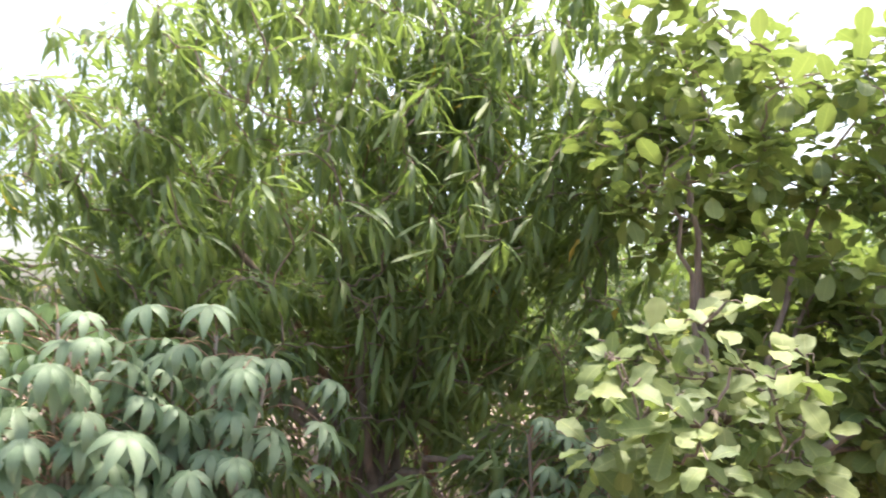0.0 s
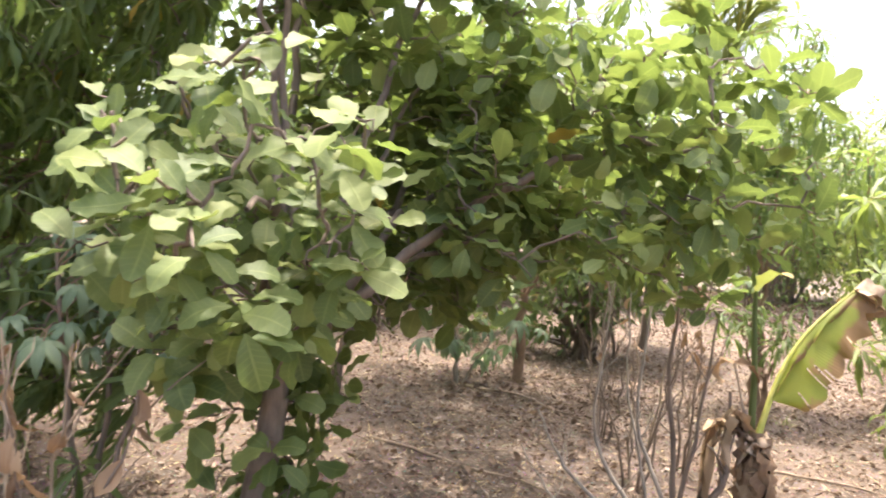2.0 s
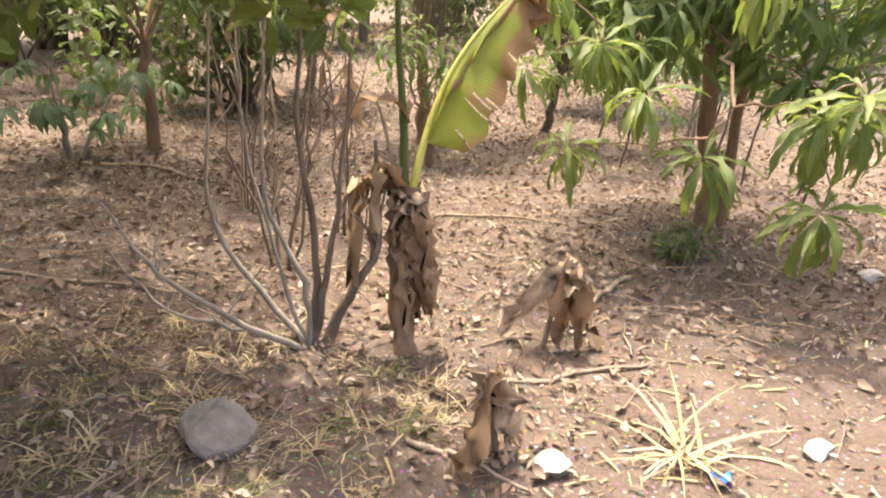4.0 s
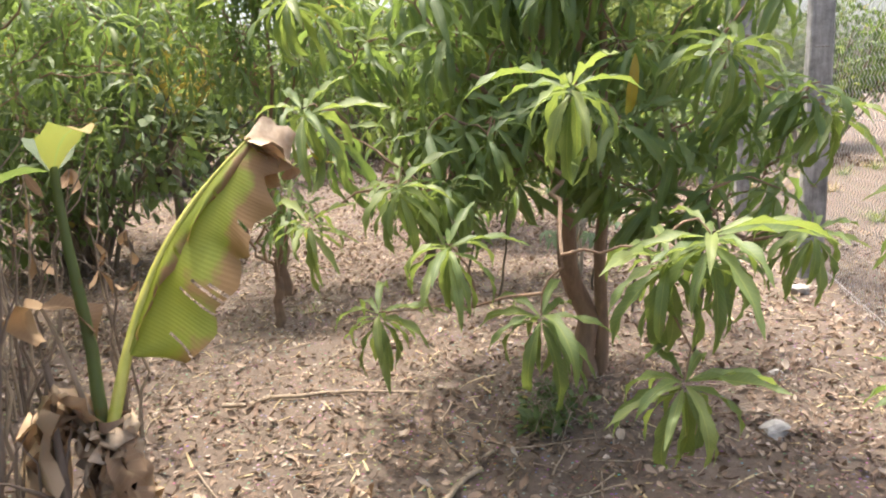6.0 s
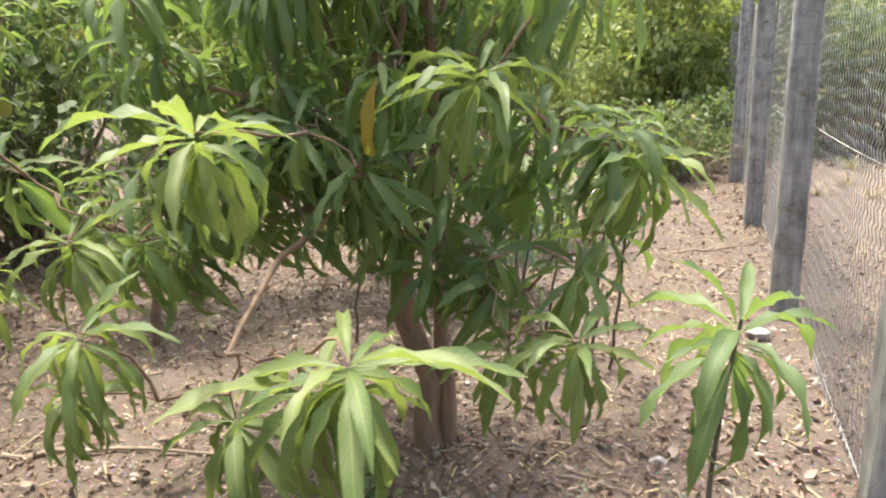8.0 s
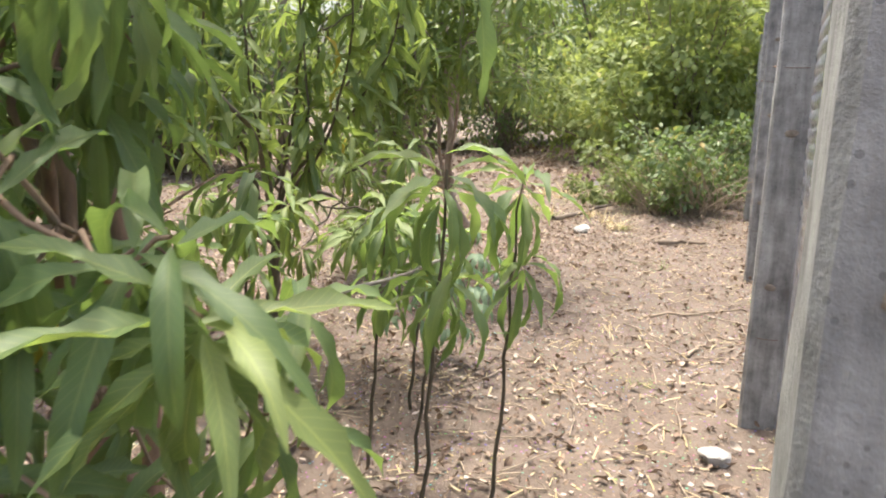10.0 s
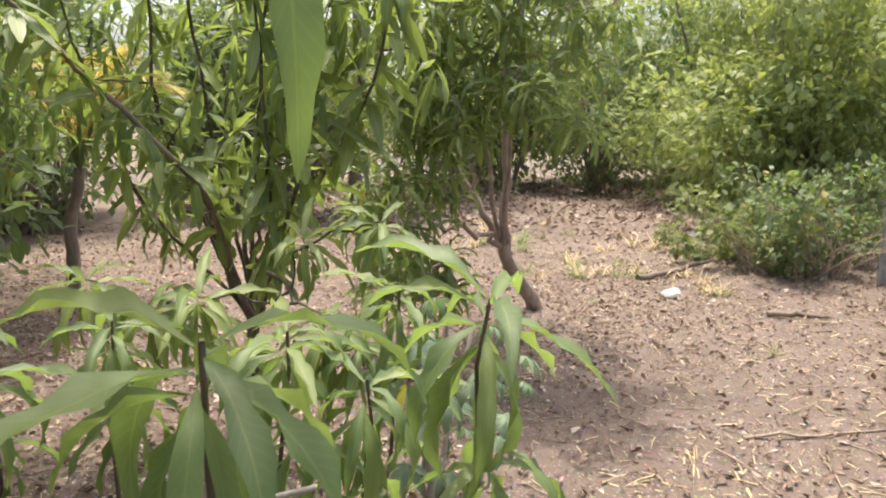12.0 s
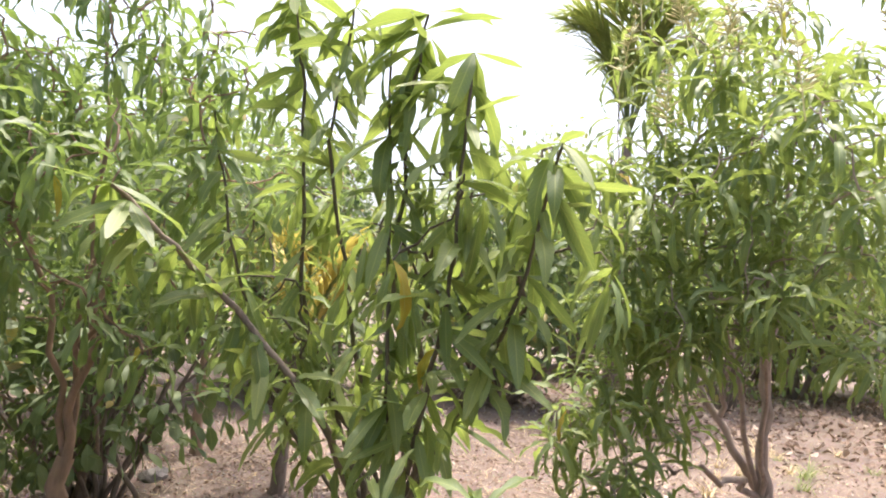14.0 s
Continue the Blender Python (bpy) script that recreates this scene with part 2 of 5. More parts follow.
def banana_material():
    k = Mat("dying banana leaf")
    sep = k.n.new("ShaderNodeSeparateXYZ")
    k.l.new(k.coord("UV"), sep.inputs[0])
    u = k.math("ABSOLUTE", k.math("MULTIPLY_ADD", sep.outputs[0], 2.0, -1.0))
    v = sep.outputs[1]
    n = k.noise(9.0, 5.0, 0.6, k.position())
    side = k.math("SINE", k.math("MULTIPLY", k.math("SUBTRACT", v, k.math("MULTIPLY", u, 0.03)), 520.0))
    green = k.mix(n, (0.14, 0.20, 0.025), (0.31, 0.33, 0.04))
    green = k.mix(k.math("MULTIPLY", k.math("ADD", side, 1.0), 0.05), green, (0.38, 0.38, 0.07))
    dead = k.mix(n, (0.13, 0.07, 0.03), (0.34, 0.20, 0.09))
    how = k.math("ADD", k.math("MULTIPLY", u, 0.7), k.math("ADD", k.math("MULTIPLY", v, 0.55), k.math("MULTIPLY_ADD", n, 1.5, -0.95)))
    col = k.mix(k.math("MULTIPLY_ADD", how, 5.0, -2.5, clamp=True), green, dead)
    rib = k.math("SUBTRACT", 1.0, k.math("MULTIPLY", u, 7.0), clamp=True)
    col = k.mix(k.math("MULTIPLY", rib, k.math("SUBTRACT", 1.15, v, clamp=True)), col, (0.50, 0.50, 0.12))
    k.put(k.b.inputs["Base Color"], col)
    k.b.inputs["Roughness"].default_value = 0.5
    k.bump(side, 0.1, 0.002)
    tl = k.n.new("ShaderNodeBsdfTranslucent")
    k.put(tl.inputs[0], k.mix(0.3, col, (0.40, 0.40, 0.04)))
    ms = k.n.new("ShaderNodeMixShader")
    ms.inputs[0].default_value = 0.35
    k.l.new(k.b.outputs[0], ms.inputs[1])
    k.l.new(tl.outputs[0], ms.inputs[2])
    k.l.new(ms.outputs[0], k.out.inputs[0])
    return k.m


BANANA = banana_material()

# ---- mesh tools ----


def quad_mesh(name, verts, quads, material, uv=None, smooth=True):
    me = bpy.data.meshes.new(name)
    verts = np.asarray(verts, dtype=np.float32)
    quads = np.asarray(quads, dtype=np.int32)
    me.vertices.add(len(verts))
    me.vertices.foreach_set("co", verts.ravel())
    me.loops.add(quads.size)
    me.loops.foreach_set("vertex_index", quads.ravel())
    me.polygons.add(len(quads))
    me.polygons.foreach_set("loop_start", np.arange(len(quads), dtype=np.int32) * 4)
    if uv is not None:
        layer = me.uv_layers.new(name="UVMap")
        layer.data.foreach_set("uv", np.asarray(uv, dtype=np.float32)[quads.ravel()].ravel())
    me.polygons.foreach_set("use_smooth", np.full(len(quads), smooth))
    me.update(calc_edges=True)
    me.validate()
    me.materials.append(material)
    return me


def child(name, me, parent, label="", kind=""):
    ob = new(name, me)
    ob.parent = parent
    return tagged(ob, label, "", "", kind)


def part(name, bm, material, parent, label=""):
    me = bpy.data.meshes.new(name)
    bm.to_mesh(me)
    bm.free()
    me.materials.append(material)
    return child(name, me, parent, label)


def thing(name, at, label, category, group="", kind=""):
    ob = new(name)
    ob.empty_display_size = 0.1
    ob.location = at
    return tagged(ob, label, category, group, kind)


def tube(points, radii, sides=6):
    """A tapering tube along a line of points, with closed ends."""
    P = np.asarray(points, float)
    n = len(P)
    R = np.broadcast_to(np.asarray(radii, float), (n,))
    T = np.gradient(P, axis=0)
    T /= np.linalg.norm(T, axis=1)[:, None] + 1e-9
    ref = np.array([0.31, 0.95, 0.05])
    A = np.cross(T, ref)
    A /= np.linalg.norm(A, axis=1)[:, None] + 1e-9
    B = np.cross(T, A)
    a = np.arange(sides) * 2 * math.pi / sides
    ring = A[:, None] * np.cos(a)[None, :, None] + B[:, None] * np.sin(a)[None, :, None]
    V = (P[:, None] + ring * R[:, None, None]).reshape(-1, 3)
    i, j = np.meshgrid(np.arange(n - 1), np.arange(sides), indexing="ij")
    j2 = (j + 1) % sides
    Q = np.stack([i * sides + j, i * sides + j2, (i + 1) * sides + j2, (i + 1) * sides + j], -1).reshape(-1, 4)
    return V, Q


class Stuff:
    """Collects pieces of quads and makes one mesh of them."""

    def __init__(self):
        self.v, self.q, self.u, self.n = [], [], [], 0

    def add(self, V, Q, U=None):
        self.v.append(V)
        self.q.append(Q + self.n)
        self.u.append(np.zeros((len(V), 2)) if U is None else U)
        self.n += len(V)

    def tube(self, points, radii, sides=5):
        self.add(*tube(points, radii, sides))

    def mesh(self, name, material, origin=(0, 0, 0), smooth=True):
        return quad_mesh(name, np.concatenate(self.v) - np.array(origin), np.concatenate(self.q), material, np.concatenate(self.u), smooth)


def bend(a, b, sag=0.0, steps=6, rng=None, wob=0.0):
    """A bowed line from a to b; sag lifts (or drops) its middle."""
    a, b = np.asarray(a, float), np.asarray(b, float)
    s = np.linspace(0, 1, steps)[:, None]
    P = a + (b - a) * s
    P[:, 2] += (4 * s * (1 - s))[:, 0] * sag
    if wob:
        P[1:-1] += rng.normal(0, wob, (steps - 2, 3))
    return P


def blade(widths, curl, fold=0.25, wave=0.0, across=3, twist=0.0):
    """A leaf of length 1 along +y that bends down: verts, quads and uv."""
    n = len(widths)
    s = np.linspace(0, 1, n)
    ang = -curl * s ** 1.2
    ds = 1.0 / (n - 1)
    y = np.concatenate([[0], np.cumsum(np.cos((ang[1:] + ang[:-1]) / 2) * ds)])
    z = np.concatenate([[0], np.cumsum(np.sin((ang[1:] + ang[:-1]) / 2) * ds)])
    V, U = [], []
    for i in range(n):
        for c in np.linspace(-1, 1, across):
            x = widths[i] * c
            lift = abs(c) * widths[i] * fold + wave * widths[i] * math.sin(s[i] * 17 + c * 2.0) * abs(c)
            tw = twist * s[i]
            V.append((x * math.cos(tw), y[i] - lift * math.sin(ang[i]), z[i] + lift * math.cos(ang[i]) + x * math.sin(tw)))
            U.append((0.5 + 0.5 * c, s[i]))
    Q = [(i * across + j, i * across + j + 1, (i + 1) * across + j + 1, (i + 1) * across + j) for i in range(n - 1) for j in range(across - 1)]
    return np.array(V), np.array(Q), np.array(U)


def cassava_blade(curl):
    """A palmate leaf with seven drooping lobes round the end of its stalk."""
    V, Q, U, n = [], [], [], 0
    for k, a in enumerate((-2.2, -1.5, -0.75, 0.0, 0.75, 1.5, 2.2)):
        L = (0.55, 0.8, 0.95, 1.0, 0.95, 0.8, 0.55)[k]
        v, q, u = blade([0.035, 0.095, 0.14, 0.125, 0.065, 0.004], curl, 0.3)
        v = v * (L, L, L)
        c, s = math.cos(a), math.sin(a)
        V.append(np.stack([v[:, 0] * c + v[:, 1] * s, -v[:, 0] * s + v[:, 1] * c, v[:, 2]], 1))
        Q.append(q + n)
        U.append(u)
        n += len(v)
    return np.concatenate(V), np.concatenate(Q), np.concatenate(U)


MANGO_W = [0.006, 0.034, 0.054, 0.066, 0.069, 0.064, 0.051, 0.029, 0.003]
MANGO_T = [blade(MANGO_W, c, f, w, 3, tw) for c, f, w, tw in ((0.9, 0.45, 0.5, 0.15), (1.35, 0.6, 0.6, -0.4), (1.8, 0.45, 0.55, 0.45), (0.5, 0.65, 0.6, -0.3), (1.1, 0.8, 0.5, 0.6), (2.1, 0.6, 0.5, -0.2))]
HANG_T = [blade([0.006, 0.05, 0.068, 0.056, 0.014], c, f, 0.15, 3, tw) for c, f, tw in ((0.3, 0.3, 0.3), (0.6, 0.5, -0.3), (0.15, 0.2, 0.1))]
CASHEW_W = [0.02, 0.11, 0.19, 0.25, 0.285, 0.295, 0.275, 0.215, 0.09]
CASHEW_T = [blade(CASHEW_W, c, f, 0.16, 3, tw) for c, f, tw in ((0.4, 0.12, 0.2), (0.8, 0.2, -0.25), (-0.3, 0.15, 0.2), (1.2, 0.1, 0.1), (0.1, 0.25, -0.3))]
CASSAVA_T = [cassava_blade(c) for c in (1.2, 1.6, 2.0)]
NARROW_T = [blade([0.01, 0.07, 0.06, 0.004], c, 0.2, 0, 3, 0.3) for c in (0.5, 1.0)]
BROAD_T = [blade([0.05, 0.24, 0.26, 0.03], c, 0.2, 0, 3, 0.2) for c in (0.4, 0.9)]
LITTER_T = [blade([0.01, 0.10, 0.15, 0.10, 0.005], c, f, 0.3, 3, tw) for c, f, tw in ((-1.4, 0.6, 0.5), (1.5, 0.3, -0.6), (0.4, 0.9, 0.2), (-0.6, 0.2, 0.9))]
LITTER_T += [blade([0.06, 0.20, 0.27, 0.22, 0.03], c, 0.5, 0.3, 3, 0.4) for c in (-1.2, 0.9)]
GRASS_T = [blade([0.022, 0.018, 0.012, 0.001], c, 0.3) for c in (0.6, 1.3, 2.0)]


def frames(pos, dirs, ups, size, wide=1.0):
    """Transforms that lay leaves at pos along dirs, upper side to ups."""
    pos, D, N = (np.atleast_2d(np.asarray(a, float)) for a in (pos, dirs, ups))
    D = D / (np.linalg.norm(D, axis=1)[:, None] + 1e-9)
    X = np.cross(D, N)
    bad = np.linalg.norm(X, axis=1) < 0.05
    X[bad] = np.cross(D[bad], np.array([0.7, 0.5, 0.3]))
    X /= np.linalg.norm(X, axis=1)[:, None]
    Z = np.cross(X, D)
    S = np.broadcast_to(np.asarray(size, float), (len(D),))
    M = np.zeros((len(D), 3, 4))
    M[:, :, 0] = X * (S * wide)[:, None]
    M[:, :, 1] = D * S[:, None]
    M[:, :, 2] = Z * S[:, None]
    M[:, :, 3] = np.broadcast_to(pos, D.shape)
    return M


def scatter(stuff, templates, M, rng):
    pick = rng.integers(0, len(templates), len(M))
    for k, (V, Q, U) in enumerate(templates):
        m = M[pick == k]
        if not len(m):
            continue
        W = np.einsum("nij,vj->nvi", m[:, :, :3], V) + m[:, None, :, 3]
        Qa = (Q[None] + (np.arange(len(m)) * len(V))[:, None, None]).reshape(-1, 4)
        stuff.add(W.reshape(-1, 3), Qa, np.tile(U, (len(m), 1)))


def unit(a):
    a = np.asarray(a, float)
    return a / (np.linalg.norm(a, axis=-1, keepdims=True) + 1e-9)


def whorl(rng, p, axis, n, length, low, high, spread=0.03):
    """Transforms of a rosette of n leaves round the tip p of a shoot; low, high: their rise in degrees."""
    axis = unit(axis)
    side = unit(np.cross(axis, (0.3, 0.7, 0.2)))
    other = np.cross(axis, side)
    a = np.arange(n) * 2.4 + rng.uniform(0, 6.3) + rng.normal(0, 0.25, n)
    rise = np.radians(np.linspace(high, low, n) + rng.normal(0, 8, n))
    rad = np.cos(a)[:, None] * side + np.sin(a)[:, None] * other
    d = np.cos(rise)[:, None] * rad + np.sin(rise)[:, None] * axis
    pos = np.asarray(p) - axis * (np.linspace(0, 1, n)[:, None] * spread) + rad * 0.008
    return frames(pos, d, np.broadcast_to(axis, d.shape), length * rng.uniform(0.65, 1.1, n))


SHARED = {}


def leaf_parts(parent, key, templates, material, M, rng, origin, name="leaf"):
    """Leaves that stand out one by one, as parts on shared meshes."""
    for m in M:
        k = int(rng.integers(0, len(templates)))
        if (key, k) not in SHARED:
            V, Q, U = templates[k]
            SHARED[key, k] = quad_mesh(key, V, Q, material, U)
        ob = new(name, SHARED[key, k])
        ob.parent = parent
        w = Matrix([list(r) for r in m] + [[0, 0, 0, 1]])
        w.translation -= Vector(origin)
        ob.matrix_basis = w


def ground_z(x, y):
    return 0.02 * np.sin(x * 1.3 + 0.5) * np.cos(y * 1.1) + 0.012 * np.sin(x * 3.7 + y * 2.9) + 0.008 * np.sin(y * 6.1 - x * 4.3)


def skeleton(tree, rng, base, fork, tips, limbs, trunk_r, bark, origin, twig_r=0.0042, lift=0.12):
    """Trunk, limbs and twigs that carry the given tips."""
    base, fork, tips = np.asarray(base, float), np.asarray(fork, float), np.asarray(tips, float)
    s = Stuff()
    P = bend(base - (0, 0, 0.06), fork, 0, 8, rng, trunk_r * 0.35)
    s.tube(P, np.linspace(trunk_r * 1.25, trunk_r * 0.8, 8) + np.array([trunk_r * 0.3] + [0] * 7), 10)
    child("trunk", s.mesh("trunk", bark, origin), tree)
    seeds = [int(np.argmax(np.linalg.norm(tips - fork, axis=1)))]
    while len(seeds) < min(limbs, len(tips)):
        d = np.min([np.linalg.norm(tips - tips[i], axis=1) for i in seeds], axis=0)
        seeds.append(int(np.argmax(d)))
    own = np.argmin([np.linalg.norm(tips - tips[i], axis=1) for i in seeds], axis=0)
    twigs, lines = Stuff(), []
    for c in range(len(seeds)):
        mine = tips[own == c]
        if not len(mine):
            continue
        goal = fork + (mine.mean(0) - fork) * 0.95
        P = bend(fork - (0, 0, 0.03), goal, lift * np.linalg.norm(goal - fork) * rng.uniform(0.3, 1.0), 12, rng, 0.022)
        r0 = trunk_r * rng.uniform(0.3, 0.5)
        s = Stuff()
        s.tube(P, np.linspace(r0, max(twig_r * 1.4, r0 * 0.3), 12), 7)
        child("limb", s.mesh("limb", bark, origin), tree)
        lines.append(P[3:])
    nodes = np.concatenate(lines)
    for t in tips[np.argsort(np.linalg.norm(tips - fork, axis=1))]:
        d = np.linalg.norm(nodes - t, axis=1) + 0.5 * np.maximum(0, nodes[:, 2] - t[2])
        near = nodes[int(np.argmin(d))]
        P = bend(near, t, rng.uniform(-0.02, 0.05), 6, rng, 0.01)
        twigs.tube(P, np.linspace(twig_r * 1.3, twig_r * 0.6, 6), 4)
        nodes = np.concatenate([nodes, P[2:5]])
    child("twigs", twigs.mesh("twigs", bark, origin), tree, "", "stuff")


def crown_points(rng, center, radii, n, inner=0.35, low=-1.0, lump=0.25):
    """Points in the outer part of an uneven egg-shaped crown."""
    out = []
    ph = rng.uniform(0, 6.28, 6)
    while len(out) < n:
        d = unit(rng.normal(0, 1, 3))
        if d[2] < low:
            continue
        r = (inner + (1 - inner) * rng.uniform(0, 1) ** 0.5)
        r *= 1 + lump * (math.sin(3 * d[0] + ph[0]) * math.sin(3.5 * d[1] + ph[1]) + 0.6 * math.sin(6 * d[2] + 4 * d[0] + ph[2]))
        out.append(np.asarray(center) + d * np.asarray(radii) * r)
    return np.array(out)


def mango(rng, label, base, fork, tips, axes_up, length, low, high, per, limbs, trunk_r, mat=None, bark=None, templates=None, own=(), group="mango trees"):
    """A mango tree: trunk, limbs, twigs, a crown of drooping rosettes; own: rosettes with leaves of their own."""
    base = np.array([base[0], base[1], ground_z(base[0], base[1])])
    mat, bark, templates = mat or MANGO, bark or BARK_RED, templates or MANGO_T
    tree = thing("mango_tree", base, label, "tree", group)
    tips = np.asarray(tips, float)
    every = np.concatenate([tips, np.array([o[:3] for o in own], float)]) if len(own) else tips
    skeleton(tree, rng, base, fork, every, limbs, trunk_r, bark, base)
    s = Stuff()
    for p in tips:
        ax = unit(unit(p - np.asarray(fork)) * (1 - axes_up) + np.array([0, 0, axes_up]) + rng.normal(0, 0.12, 3))
        scatter(s, templates, whorl(rng, p, ax, int(rng.integers(per - 3, per + 3)), length, low, high, 0.07), rng)
    child("crown", s.mesh("crown", mat, base), tree, "", "stuff")
    for o in own:
        ax = unit(np.array(o[3:6])) if len(o) >= 6 else np.array([0, 0, 1.0])
        leaf_parts(tree, "mango_leaf_light", MANGO_T, MANGO_LIGHT, whorl(rng, o[:3], ax, 20, (o[6] if len(o) > 6 else length) * 0.95, -62, o[7] if len(o) > 7 else 35, 0.05), rng, base)
    return tree


# ---- ground ----
near = np.arange(-8, 16.01, 0.125)
far = np.geomspace(0.3, 900, 26)
gx = np.concatenate([(-8 - far)[::-1], near, 16 + far])
gy = np.concatenate([(-6 - far)[::-1], np.arange(-6, 18.01, 0.125), 18 + far])
X, Y = np.meshgrid(gx, gy)
Z = ground_z(X, Y)
Z[(np.abs(X) > 30) | (np.abs(Y) > 40)] = 0
grng = np.random.default_rng(5)
Z = Z + grng.normal(0, 0.0035, Z.shape)
nx, ny = len(gx), len(gy)
i, j = np.meshgrid(np.arange(ny - 1), np.arange(nx - 1), indexing="ij")
quads = np.stack([i * nx + j, i * nx + j + 1, (i + 1) * nx + j + 1, (i + 1) * nx + j], -1).reshape(-1, 4)
ground = new("ground", quad_mesh("ground", np.stack([X, Y, Z], -1).reshape(-1, 3), quads, SOIL))
tagged(ground, "dry pinkish brown orchard soil with crumbs", "ground", kind="structure")


def lay_litter(name, label, category, n, templates, material, size, box, rng, keep=None, tilt=0.35, lift=0.012, kind="stuff"):
    s = Stuff()
    x, y = rng.uniform(box[0], box[1], n), rng.uniform(box[2], box[3], n)
    if keep is not None:
        ok = rng.uniform(0, 1, n) < keep(x, y)
        x, y = x[ok], y[ok]
    m = len(x)
    a = rng.uniform(0, 6.3, m)
    d = np.stack([np.cos(a), np.sin(a), rng.normal(0, tilt * 0.5, m)], 1)
    up = np.stack([rng.normal(0, tilt, m), rng.normal(0, tilt, m), np.ones(m)], 1)
    p = np.stack([x, y, ground_z(x, y) + rng.uniform(0.004, lift, m)], 1)
    scatter(s, templates, frames(p, d, up, rng.uniform(*size, m)), rng)
    ob = new(name, s.mesh(name, material))
    return tagged(ob, label, category, kind=kind)


TREES = np.array([[-2.5, 0.95, 2.2], [-0.93, 1.61, 1.6], [1.5, 4.95, 1.8], [0.4, 7.6, 1.7], [1.1, 10.4, 1.6], [-3.6, 2.0, 2.0], [-2.3, 5.6, 1.8], [-1.6, 6.9, 1.6], [0.25, 3.2, 1.0]])


def under_trees(x, y):
    d = np.min([np.hypot(x - t[0], y - t[1]) / t[2] for t in TREES], axis=0)
    patch = 0.5 + 0.5 * np.sin(x * 2.1 + 1.7 * np.sin(y * 1.3)) * np.cos(y * 1.9 + x * 0.7)
    open_soil = 1 - 0.75 * np.exp(-((x - 1.5) ** 2 / 0.8 + (y - 3.0) ** 2 / 0.5))
    return np.clip(1.3 - 0.7 * d, 0.42, 1) * (0.5 + 0.5 * patch) * open_soil

# ---- fence ----
POSTS = [(2.80, 4.12), (3.20, 6.90), (3.56, 9.70), (3.93, 12.85), (4.28, 15.7), (4.62, 18.6), (2.46, 1.25), (2.10, -1.6)]
POST_H = 2.35
FENCE_TURN = math.atan2(2.8, 0.36)


def fence_post(x, y, rng, lean):
    """A square precast post with chamfered corners, chipped holes and a tie wire."""
    z = float(ground_z(x, y))
    post = thing("fence_post", (x, y, z), "weathered grey concrete fence post with chipped holes", "post", "fence posts")
    post.rotation_euler = (lean[0], lean[1], FENCE_TURN - math.pi / 2)
    w, d = 0.078, 0.066
    bm = bmesh.new()
    levels = np.linspace(-0.12, POST_H, 22)
    rings = []
    c = 0.012
    for lv in levels:
        k = 1.0 - 0.06 * max(lv, 0) / POST_H
        pts = [(-w + c, -d), (w - c, -d), (w, -d + c), (w, d - c), (w - c, d), (-w + c, d), (-w, d - c), (-w, -d + c)]
        rings.append([bm.verts.new((px * k + rng.normal(0, 0.0014), py * k + rng.normal(0, 0.0014), lv)) for px, py in pts])
    for a, b in zip(rings, rings[1:]):
        for q in range(8):
            bm.faces.new((a[q], a[(q + 1) % 8], b[(q + 1) % 8], b[q]))
    bm.faces.new(rings[-1])
    bm.faces.new(rings[0][::-1])
    bmesh.ops.recalc_face_normals(bm, faces=bm.faces)
    part("shaft", bm, CONCRETE, post)
    for hz in (0.62, 1.28, 1.85):
        bm = bmesh.new()
        bmesh.ops.create_icosphere(bm, subdivisions=2, radius=0.021)
        for v in bm.verts:
            v.co = Vector((v.co.x * 1.25, v.co.y * 0.22, v.co.z * 0.75)) * (1 + 0.3 * noise.noise(v.co * 60 + Vector((hz * 9, x, y))))
        part("tie_hole", bm, ASH, post, "dark chipped tie hole").location = (rng.uniform(-0.012, 0.012), -d * 0.985, hz + rng.uniform(-0.02, 0.02))
    s = Stuff()
    for hz in (0.42, 1.55):
        a = np.linspace(0, 2 * math.pi, 17)
        s.tube(np.stack([np.cos(a) * (w + 0.004) * 1.1, np.sin(a) * (d + 0.004) * 1.1, hz + 0.01 * np.sin(a)], 1), 0.0016, 4)
    child("tie_wire", s.mesh("tie_wire", RUST), post, "thin rusty tie wire", "stuff")
    return post


frng = np.random.default_rng(11)
for px, py in POSTS:
    fence_post(px, py, frng, (frng.normal(0, 0.006), frng.normal(0, 0.006)))


def chain_link(a, b, rng):
    """Woven zigzag wires and two line wires between two posts."""
    a, b = np.array([*a, 0.0]), np.array([*b, 0.0])
    n = unit(np.cross(b - a, (0, 0, 1)))
    a, b = a + n * 0.082, b + n * 0.082
    L = np.linalg.norm(b - a)
    pitch, z0, z1 = 0.062, 0.03, 2.2
    net = thing("chain_link_panel", tuple((a + b) / 2), "rusty galvanised chain link mesh between concrete posts", "fence", "fence panels")
    s = Stuff()
    steps = int((z1 - z0) / (pitch * 0.5))
    z = np.linspace(z0, z1, steps)
    for c in range(int(L / pitch)):
        along = (c + 0.5 + np.where(np.arange(steps) % 2, 0.5, -0.5) * 1.06) * pitch
        bulge = 0.012 * np.sin(z * 2.4 + c * 0.17) + 0.0025 * np.where(np.arange(steps) % 2, 1, -1)
        P = a + (b - a) / L * along[:, None] + n * bulge[:, None]
        P[:, 2] = z + 0.006 * np.sin(c * 0.7)
        s.tube(P, 0.0023, 3)
    child("mesh", s.mesh("mesh", WIRE, (a + b) / 2), net, "", "stuff")
    for hz in (0.06, 1.1, 2.18):
        s = Stuff()
        s.tube(bend(a + (0, 0, hz), b + (0, 0, hz), -0.015, 8), 0.0022, 5)
        child("line_wire", s.mesh("line_wire", WIRE, (a + b) / 2), net)


